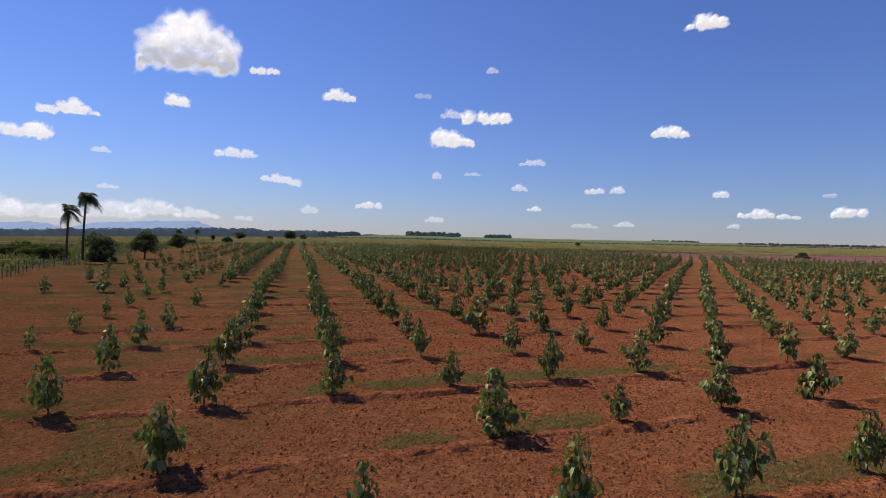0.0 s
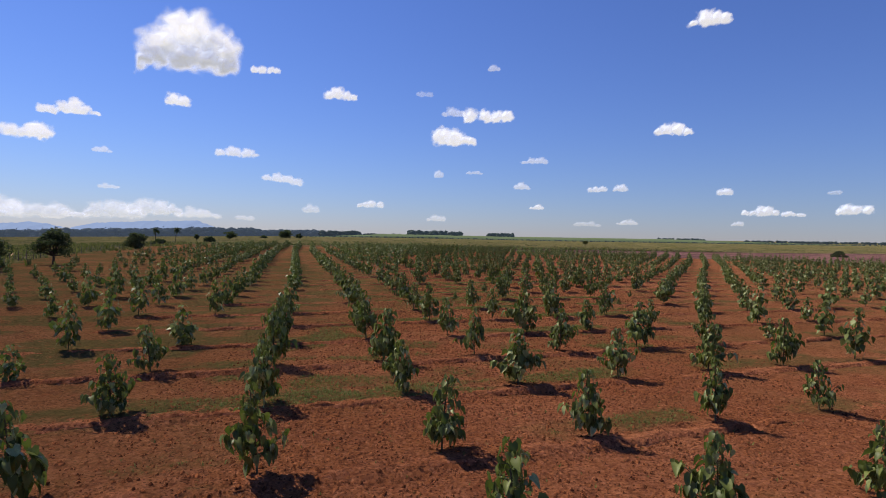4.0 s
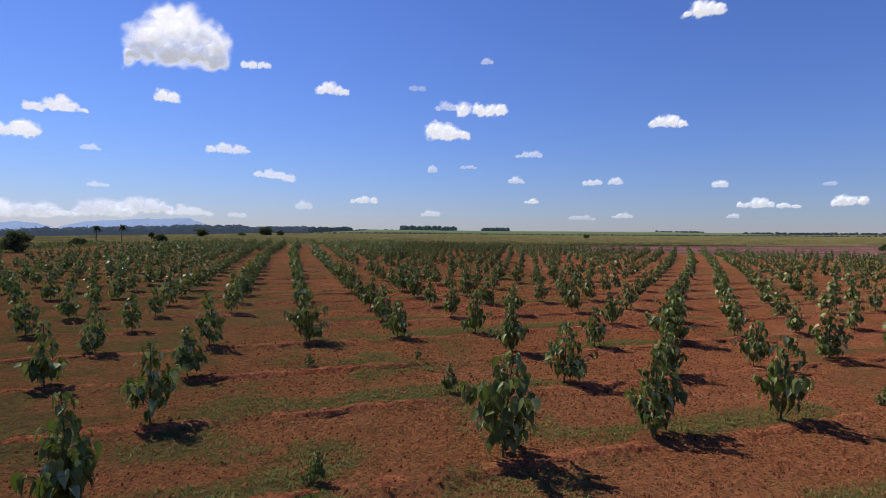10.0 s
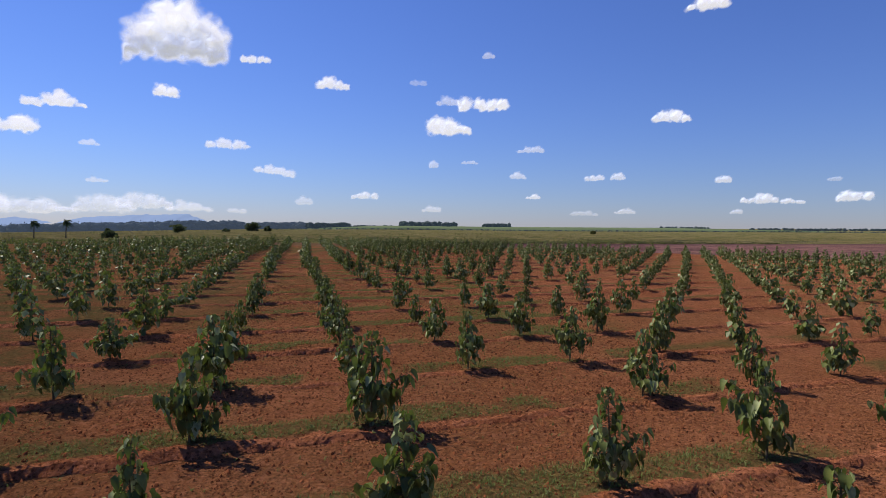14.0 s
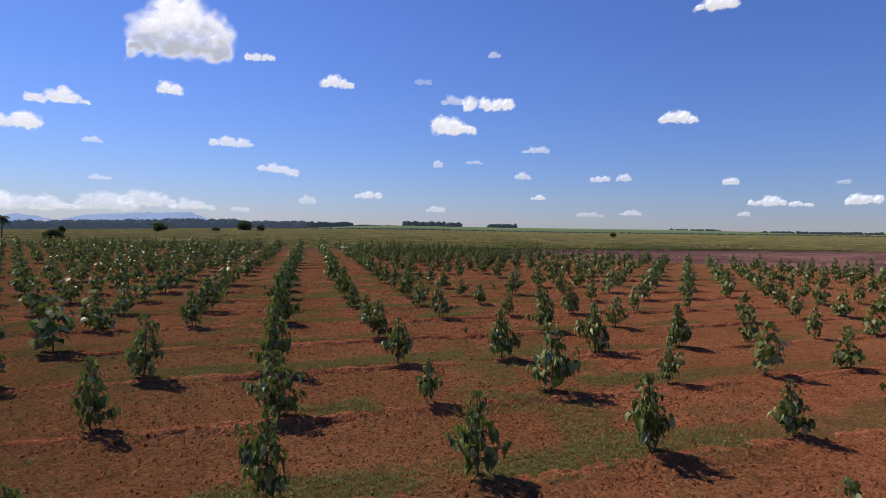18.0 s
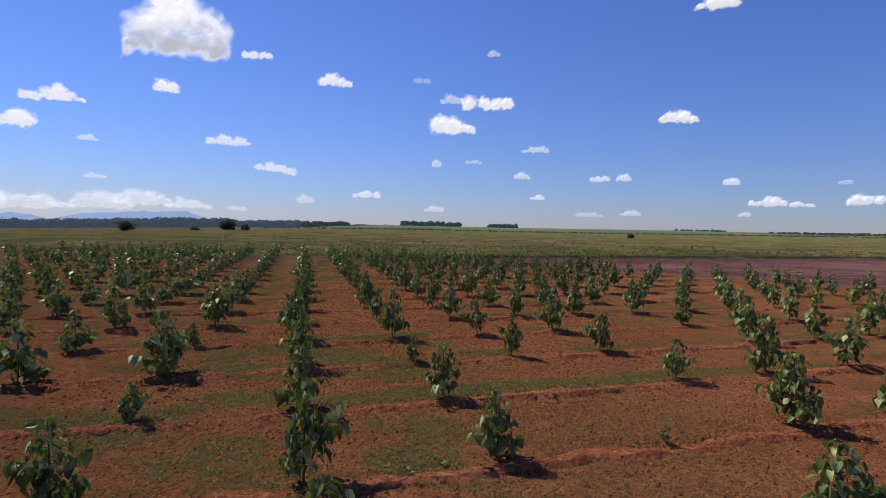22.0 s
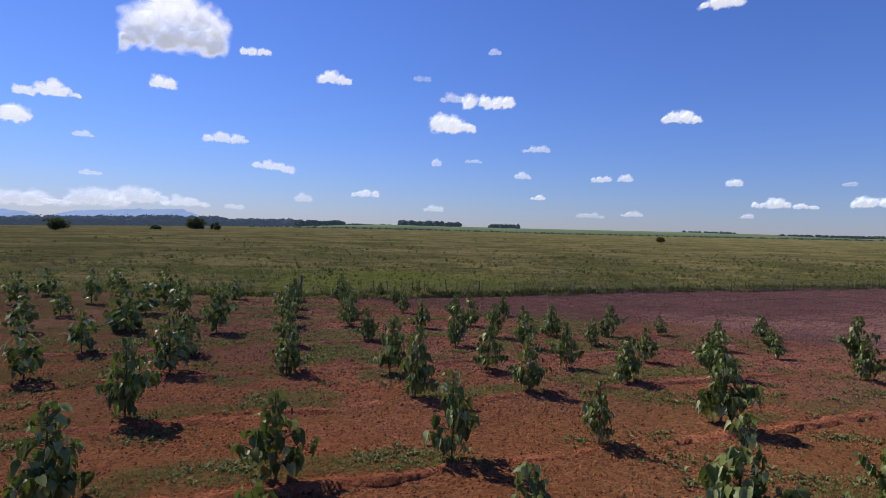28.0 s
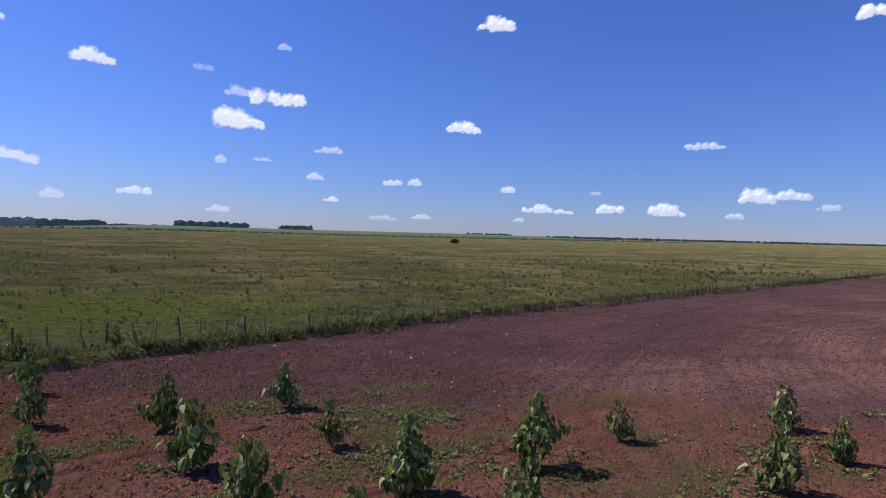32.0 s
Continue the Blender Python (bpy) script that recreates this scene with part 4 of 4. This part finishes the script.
def palm(x, y, tall, lean, fronds, seed, reach):
    """A feather palm: ringed, bowed trunk and wind-swept drooping fronds of many leaflets."""
    r = np.random.default_rng(seed)
    root = tagged(new("palm_tree"), "tall feather palm with wind-blown drooping fronds by the fence", "palm tree", "palms by the fence")
    root.location = (x, y, height(x, y) - 0.1)
    hs = np.linspace(0, tall, 12)
    line = np.array([(lean * (h / tall) ** 1.8, 0, h) for h in hs])
    rad = np.interp(hs / tall, (0, 0.08, 0.5, 0.92, 1), (0.24, 0.17, 0.15, 0.13, 0.17)) * r.uniform(0.96, 1.05, 12)
    v, f = tube(line, rad, 9)
    part("trunk", shade_smooth(mesh_from("trunk", v, f, BARK)), root)
    head = line[-1]
    for k in range(fronds):
        az, rise = k * 2.4 + r.uniform(-0.3, 0.3), r.uniform(-0.35, 1.6)
        length = reach * r.uniform(0.8, 1.1)
        wind = np.array((0.17, 0.0, 0.0)) * length
        u = np.linspace(0, 1, 9)[:, None]
        out = np.array((np.cos(az), np.sin(az), 0))
        spine = head + out * u * length * 0.62 * np.cos(rise * 0.6) + wind * u ** 2 + np.array((0, 0, 1)) * (length * (0.62 * rise * u - 0.72 * u ** 2))
        pile = Pile()
        sv, sf = tube(spine, np.linspace(0.03, 0.006, 9), 3)
        pile.add(sv, np.array(sf)[:, [0, 1, 2]])
        pile.add(sv, np.array(sf)[:, [0, 2, 3]])
        m = 30
        at = np.stack([np.interp(np.linspace(0.12, 1, m), u[:, 0], spine[:, c]) for c in range(3)], -1)
        along = np.gradient(at, axis=0)
        along /= np.linalg.norm(along, axis=1)[:, None]
        across = np.cross(along, (0, 0, 1.0))
        across /= np.linalg.norm(across, axis=1)[:, None] + 1e-6
        for s in (-1, 1):
            ll = (0.30 * reach * np.sin(np.linspace(0.5, 3.0, m)) + 0.12)[:, None] * r.uniform(0.8, 1.15, (m, 1))
            tip = at + (across * s * 0.75 + along * 0.5 + np.array((0.12, 0, -0.5))) * ll
            mid = at + (across * s * 0.55 + along * 0.3 + np.array((0, 0, -0.05))) * ll * 0.6
            w = along * 0.035
            lv = np.stack([at - w, at + w, mid + w, mid - w, tip], 1).reshape(-1, 3)
            b = np.arange(m) * 5
            pile.add(lv, np.concatenate([np.stack([b, b + 1, b + 2], -1), np.stack([b, b + 2, b + 3], -1), np.stack([b + 3, b + 2, b + 4], -1)]))
        part("frond", pile.mesh("frond", FROND), root)


palm(-53.0, 79.5, 7.4, 0.3, 13, 61, 2.6)
palm(-53.6, 84.0, 9.4, 0.5, 24, 62, 2.9)
palm(-124, 264, 5.2, 0.2, 18, 63, 2.6)
palm(-119, 272, 5.6, 0.3, 18, 64, 2.6)
bush(-52.0, 86.0, 5.2, 4.6, 71, 0, "dense dark shrub under the tall palms", leaf=0.3)
bush(-50.2, 83.5, 3.4, 2.2, 72, 0, "grey-green shrub at the palms' foot")
bush(-58.0, 84.0, 5.0, 2.2, 73, 0, "grey-green shrub at the palms' foot", foliage=CLUMP)
bush(-65.0, 92.0, 7.5, 2.2, 74, 0, "broad low thicket in the side pasture", foliage=CLUMP)
bush(-74.0, 98.0, 7.0, 2.4, 75, 0, "broad low thicket in the side pasture", foliage=CLUMP)
bush(-49.5, 93.7, 4.6, 4.9, 76, 1.3, "small round-crowned dark tree at the field's edge", "tree", 0.25)
bush(-74.0, 157.5, 6.6, 4.0, 77, 0.5, "low spreading dark tree beside the dirt track", "tree", 0.3)
bush(-103.5, 270.7, 5.0, 2.6, 78, 0)
bush(-148.0, 545.0, 13.5, 8.2, 79, 0.4, "large spreading dark tree in the far pasture", "tree", 0.5)
bush(-134.0, 541.0, 6.0, 4.6, 87, 0, leaf=0.4)
bush(-155.5, 430.0, 10.5, 5.4, 80, 0.5, "spreading dark tree in the far pasture", "tree", 0.45)
bush(-160.0, 520.0, 6.5, 2.4, 85, 0, leaf=0.4)
bush(114.0, 478.0, 4.6, 3.2, 81, 0.7, "lone olive-green thorn tree in the open pasture", "tree", 0.3, CLUMP)
bush(153.5, 241.0, 5.4, 2.4, 82, 0, "dark bush on the ploughed land")
bush(-124.0, 304.0, 2.5, 3.3, 83, 0.9, "small upright dark tree in the pasture", "tree", 0.25)
bush(-90.0, 200.0, 4.0, 2.0, 84, 0)


def build_track():
    """A pale dirt track behind the side fence."""
    s = np.linspace(0, 1, 60)
    mid = np.stack([-70 - 26 * s, 112 + 52 * s], -1)
    n = np.array((0.894, -0.447))
    w = 1.3 + 0.25 * value_noise(s * 40, s * 0, 1.0, 51)
    a, b = mid + n * w[:, None], mid - n * w[:, None]
    v = []
    for q in (a, b):
        v += [(x, y, height(x, y) + 0.06) for x, y in q]
    f = [(k, k + 1, 61 + k, 60 + k) for k in range(59)]
    mat = Mat("track_dirt", 1.0, 0.0)
    mat.bump(mat.noise(5.0, 5), 0.05)
    m = mat.color(mat.mix(mat.ramp(mat.noise(0.8, 5), 0.3, 0.7), (0.36, 0.22, 0.14), (0.46, 0.30, 0.20)))
    tagged(new("road", mesh_from("road", v, f, m)), "pale bare dirt track through the side pasture", "track", "", "structure")


build_track()


# ---------------------------------------------------------------- distance
def crown_core(r, centre, radius):
    """A lumpy closed mass of foliage within a distant crown."""
    u, w = np.meshgrid(np.arange(7) * 2 * np.pi / 7, np.linspace(-1.35, 1.35, 4))
    v = np.stack([np.cos(u) * np.cos(w), np.sin(u) * np.cos(w), np.sin(w)], -1).reshape(-1, 3) * r.uniform(0.82, 1.12, (28, 1))
    f = []
    for j in range(3):
        for i in range(7):
            q = (7 * j + i, 7 * j + (i + 1) % 7, 7 * j + 7 + (i + 1) % 7, 7 * j + 7 + i)
            f += [(q[0], q[1], q[2]), (q[0], q[2], q[3])]
    return v * radius + centre, np.array(f)


def far_wood(name, label, x0, x1, y0, y1, count, tall, seed, wide=1.0, low=0.12, material=FAR_LEAF):
    """A belt of distant trees: trunks under lumpy, ragged crowns."""
    r = np.random.default_rng(seed)
    pile = Pile()
    for k in range(count):
        f = (k + r.uniform(0, 1)) / count
        x, y = x0 + (x1 - x0) * f, y0 + (y1 - y0) * f + r.uniform(0, min(60, tall * 4))
        z = float(terrain(np.array(x), np.array(y)))
        h = tall * r.uniform(0.82, 1.08)
        wood_v, wood_f = tube([(x, y, z), (x, y, z + h * 0.6)], (0.3, 0.2), 4)
        pile.add(wood_v, np.array(wood_f)[:, [0, 1, 2]])
        pile.add(wood_v, np.array(wood_f)[:, [0, 2, 3]])
        for q in range(3):
            c = np.array((x + r.normal(0, 0.18) * h * wide, y + r.normal(0, 1.5), z + h * (low + 0.26 * q + r.uniform(0, 0.12))))
            rad = np.array((0.34 * wide, 0.3, 0.26)) * h * r.uniform(0.7, 1.1)
            pile.add(*leaf_cloud(r, c, rad * 1.08, 26, 0.13 * h))
            pile.add(*crown_core(r, c, rad * 0.92))
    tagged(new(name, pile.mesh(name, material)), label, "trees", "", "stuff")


far_wood("far_wood", "dark clump of plantation trees on the skyline", -96, 42, 1430, 1450, 64, 17, 91, 1.0, 0.15)
far_wood("far_wood", "small dark clump of trees on the skyline", 108, 176, 1440, 1450, 34, 15, 92, 1.0, 0.15)
far_wood("far_wood", "low dark clump of trees on the skyline", 540, 680, 1450, 1480, 46, 10, 93)
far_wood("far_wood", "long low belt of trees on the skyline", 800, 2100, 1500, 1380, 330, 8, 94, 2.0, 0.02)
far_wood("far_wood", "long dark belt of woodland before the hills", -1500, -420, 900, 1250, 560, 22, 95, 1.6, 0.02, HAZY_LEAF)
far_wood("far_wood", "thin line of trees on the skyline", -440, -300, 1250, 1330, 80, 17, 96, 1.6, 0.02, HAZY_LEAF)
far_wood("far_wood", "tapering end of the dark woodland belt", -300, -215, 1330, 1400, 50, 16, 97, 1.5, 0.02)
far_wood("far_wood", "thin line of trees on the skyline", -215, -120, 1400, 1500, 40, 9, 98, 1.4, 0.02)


far_wood("far_scrub", "low dark scrub line at the foot of the crop", -230, 720, 868, 925, 170, 2.6, 99, 2.2, 0.02)


def build_cane():
    """A tall green crop on the rise in the distance."""
    gx = np.linspace(-215, 720, 90)
    front = 900 + 0.06 * gx + 14 * value_noise(gx, gx * 0, 60, 97)
    v, f = [], []
    for k, (x, y) in enumerate(zip(gx, front)):
        edge = step(-215, -165, x) * step(720, 560, x)
        t = float(terrain(np.array(x), np.array(y)))
        top = 0.3 + 1.9 * edge + 0.25 * float(value_noise(np.array(x), np.array(0.0), 12, 98))
        v += [(x, y, t - 0.5), (x, y + 2, t + top), (x, y + 620, t + top + 4.2 * edge), (x, y + 900, t - 1)]
    for k in range(len(gx) - 1):
        for q in range(3):
            f.append((4 * k + q, 4 * k + 4 + q, 4 * k + 5 + q, 4 * k + 1 + q))
    tagged(new("crop_field", mesh_from("crop_field", v, f, CANE)), "bright green tall crop on a distant rise", "crop field", "", "structure")


build_cane()


def hill(name, x0, x1, y, tops, seed):
    """A hazy table hill: a ridge line with slopes falling to the plain."""
    n = 80
    s = np.linspace(0, 1, n)
    ridge = np.interp(s, np.linspace(0, 1, len(tops)), tops) + 4 * value_noise(s * 30, s * 0, 1.0, seed)
    v = []
    for k, d in enumerate((0, 120, 260, 420)):
        lift = (0, 0.55, 0.9, 1.0)[k]
        x = x0 + (x1 - x0) * s
        z = -170 + (ridge + 170) * lift + 3 * value_noise(s * 60, s * 0 + k, 1.0, seed + k)
        v.append(np.stack([x, np.full(n, y + d), z], -1))
    i = np.arange(4 * n).reshape(4, n)
    f = np.stack([i[:-1, :-1], i[:-1, 1:], i[1:, 1:], i[1:, :-1]], -1).reshape(-1, 4)
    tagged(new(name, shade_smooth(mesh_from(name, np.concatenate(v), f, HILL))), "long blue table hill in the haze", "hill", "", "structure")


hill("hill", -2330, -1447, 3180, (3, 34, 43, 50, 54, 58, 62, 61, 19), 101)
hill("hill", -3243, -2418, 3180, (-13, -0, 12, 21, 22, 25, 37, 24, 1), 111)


# Puffs of the great cumulus: place across and up, and radius, in shares of its width.
GREAT_PUFFS = ((-0.06, 0.11, 0.20), (0.09, 0.11, 0.19), (0.21, 0.03, 0.19), (0.31, -0.03, 0.17), (-0.19, 0.0, 0.19), (-0.27, -0.12, 0.15),
               (-0.37, -0.21, 0.085), (0.0, -0.11, 0.23), (0.2, -0.12, 0.2), (0.34, -0.15, 0.13))



def cloud(x, y, z, wide, tall, seed, veil=1.0, thick=0.25, slant=0.0, puffs=None):
    """A far cumulus: a heap of round puffs, thinning out at its soft rim, flat below."""
    r = np.random.default_rng(seed)
    if puffs is None:
        wide, tall = 0.88 * wide, 1.22 * tall
    nx = int(np.clip(wide / 6, 20, 150))
    ny = int(np.clip(tall / 6, 16, 110))
    a, b = np.meshgrid(np.linspace(-0.75, 0.75, nx), np.linspace(-0.8, 0.85, ny))
    px, py = a * wide, b * tall
    span = max(tall, wide * 0.3)
    qx = px + 0.06 * span * value_noise(px + 71 * seed, py, 0.30 * span, seed + 20) + 0.045 * span * value_noise(px + 71 * seed, py, 0.11 * span, seed + 21)
    qy = py + 0.055 * span * value_noise(px + 53 * seed, py, 0.30 * span, seed + 22) + 0.045 * span * value_noise(px + 53 * seed, py, 0.11 * span, seed + 23)
    n = sum(value_noise(px + seed * 137, py * 1.2, max(tall, wide * 0.35) * s, seed + 3 + k) * w
            for k, (s, w) in enumerate(((0.36, 0.22), (0.16, 0.20), (0.08, 0.13), (0.04, 0.07))))
    if puffs is None:
        count = int(np.clip(wide / max(tall, 1) * 2.2, 4, 9))
        at = np.linspace(-0.36, 0.36, count) + r.uniform(-0.06, 0.06, count)
        crest = 1 - 1.6 * (at - r.uniform(-0.12, 0.12)) ** 2 / 0.25 * 0.45
        size = np.clip(crest * r.uniform(0.6, 1.0, count), 0.28, 1) * tall * 0.46
        heap = [(u * wide, -0.36 * tall + 0.75 * q, max(1.15 * q, wide * 0.13), q) for u, q in zip(at, size)]
        foot = -0.36 * tall
    else:
        heap = [(u * wide, w * wide, q * wide, q * wide) for u, w, q in puffs]
        foot = -0.27 * wide
    d = np.full(px.shape, -1.0)
    for u, w, rx, rz in heap:
        d = np.maximum(d, 1 - np.hypot((qx - u) / rx, (qy - w) / rz))
    soft = np.array([q[3] for q in heap]).mean()
    d = np.minimum(d * 1.25, (qy - foot) / (0.6 * soft) + 0.12)
    edge = np.minimum(step(0.75, 0.62, np.abs(a)), np.minimum(step(-0.8, -0.65, b), step(0.85, 0.7, b)))
    dens = np.clip(d * 1.1 + n * (0.42 if puffs else 0.8) + 0.14, -1, 1.2) * edge - (1 - edge) * 0.6
    # Painted underside shade: greys the glow low inside the heap.
    shade = thick * step(0.12, 0.65, d) * step(0.2, -0.25, b + 0.5 * n)
    eye = Vector((x, y, z)).normalized()
    right = Vector((eye.y, -eye.x, 0)).normalized()
    up = right.cross(eye)
    c = np.array((x, y, z))
    puff = np.clip(0.8 * d + 0.7 * n, 0, 1.2) * tall * 0.42
    py = py + px * slant
    v = c + px[..., None] * np.array(right) + py[..., None] * np.array(up) - puff[..., None] * np.array(eye)
    i = np.arange(nx * ny).reshape(ny, nx)
    f = np.stack([i[:-1, :-1], i[:-1, 1:], i[1:, 1:], i[1:, :-1]], -1).reshape(-1, 4)
    me = shade_smooth(mesh_from("cloud", v.reshape(-1, 3), f, CLOUD))
    for name, values in (("puff", dens), ("thick", shade), ("veil", np.full(dens.shape, veil))):
        me.attributes.new(name, 'FLOAT', 'POINT').data.foreach_set("value", values.astype(np.float32).ravel())
    ob = new("cloud", me)
    ob.visible_shadow = False
    tagged(ob, "white puffy fair-weather cloud" if veil > 0.85 else "thin wispy white cloud", "cloud", "clouds in the sky", "structure")


cloud(-1985, 4310, 1415, 800, 470, 74, 1, 0.85, 0.05, GREAT_PUFFS)
cloud(-1436, 4497, 1297, 269, 101, 2, 0.9, 0.25, 0)
cloud(-869, 4680, 1163, 296, 139, 3, 0.9, 0.25, 0)
cloud(-2062, 4321, 996, 197, 111, 4, 0.95, 0.25, 0)
cloud(-2615, 4032, 868, 312, 132, 5, 0.95, 0.25, 0)
cloud(-2780, 3925, 828, 133, 86, 6, 0.9, 0.25, 0)
cloud(-2868, 3890, 676, 306, 148, 7, 0.95, 0.25, 0)
cloud(-1678, 4552, 653, 384, 116, 8, 0.75, 0.25, 0)
cloud(-2522, 4144, 581, 155, 52, 9, 0.52, 0.25, 0)
cloud(-1370, 4681, 453, 415, 85, 10, 0.64, 0.1, -0.12)
cloud(356, 4778, 1043, 477, 167, 11, 0.95, 0.25, 0)
cloud(42, 4790, 1049, 201, 97, 12, 0.47, 0.25, 0)
cloud(74, 4829, 854, 410, 185, 13, 0.95, 0.25, 0)
cloud(1756, 4487, 888, 329, 114, 14, 0.9, 0.25, 0)
cloud(1903, 4197, 1648, 378, 135, 15, 0.95, 0.25, 0)
cloud(741, 4803, 659, 297, 70, 16, 0.49, 0.25, 0)
cloud(234, 4868, 554, 182, 44, 17, 0.38, 0.25, 0)
cloud(-74, 4875, 534, 82, 71, 18, 0.45, 0.25, 0)
cloud(645, 4842, 442, 163, 70, 19, 0.52, 0.25, 0)
cloud(771, 4836, 270, 144, 52, 20, 0.71, 0.25, 0)
cloud(1249, 4722, 426, 185, 68, 21, 0.64, 0.25, 0)
cloud(1430, 4669, 430, 122, 67, 22, 0.6, 0.25, 0)
cloud(2141, 4386, 403, 114, 79, 23, 0.68, 0.25, 0)
cloud(2361, 4281, 246, 285, 84, 24, 0.71, 0.25, 0)
cloud(2549, 4170, 225, 185, 52, 25, 0.64, 0.25, 0)
cloud(2836, 3974, 265, 242, 106, 26, 0.75, 0.25, 0)
cloud(-651, 4852, 274, 280, 96, 27, 0.68, 0.25, 0)
cloud(-1127, 4765, 208, 169, 77, 28, 0.41, 0.25, 0)
cloud(-2488, 4193, 322, 172, 53, 29, 0.49, 0.25, 0)
cloud(1485, 4669, 154, 191, 59, 30, 0.45, 0.25, 0)
cloud(2226, 4358, 154, 89, 55, 31, 0.45, 0.25, 0)
cloud(-81, 4902, 155, 192, 62, 32, 0.45, 0.25, 0)
cloud(-2844, 3964, 140, 698, 157, 33, 0.57, 0.35, 0)
cloud(-2517, 4186, 146, 583, 135, 34, 0.54, 0.35, 0)
cloud(-2217, 4355, 177, 486, 141, 35, 0.61, 0.35, 0)
cloud(-1955, 4483, 150, 375, 105, 36, 0.52, 0.1, 0)
cloud(-3098, 3763, 150, 558, 148, 61, 0.57, 0.35, 0)
cloud(-1631, 4615, 122, 189, 58, 37, 0.41, 0.25, 0)
cloud(1176, 4759, 136, 265, 60, 38, 0.3, 0.25, 0)
cloud(2741, 4033, 379, 97, 43, 39, 0.3, 0.25, 0)
cloud(-201, 4753, 1186, 182, 62, 40, 0.28, 0.25, 0)
cloud(359, 4687, 1391, 118, 62, 41, 0.43, 0.25, 0)
cloud(3646, 3323, 371, 319, 131, 51, 0.71, 0.25, 0)
cloud(3802, 3130, 381, 279, 105, 52, 0.64, 0.25, 0)
cloud(3230, 3762, 265, 288, 131, 53, 0.75, 0.25, 0)
cloud(3364, 3563, 751, 348, 80, 55, 0.56, 0.25, 0)
cloud(3837, 2668, 1539, 217, 112, 56, 0.95, 0.25, 0)
cloud(3564, 3431, 219, 162, 63, 57, 0.45, 0.25, 0)
cloud(3923, 2976, 292, 166, 73, 58, 0.38, 0.25, 0)
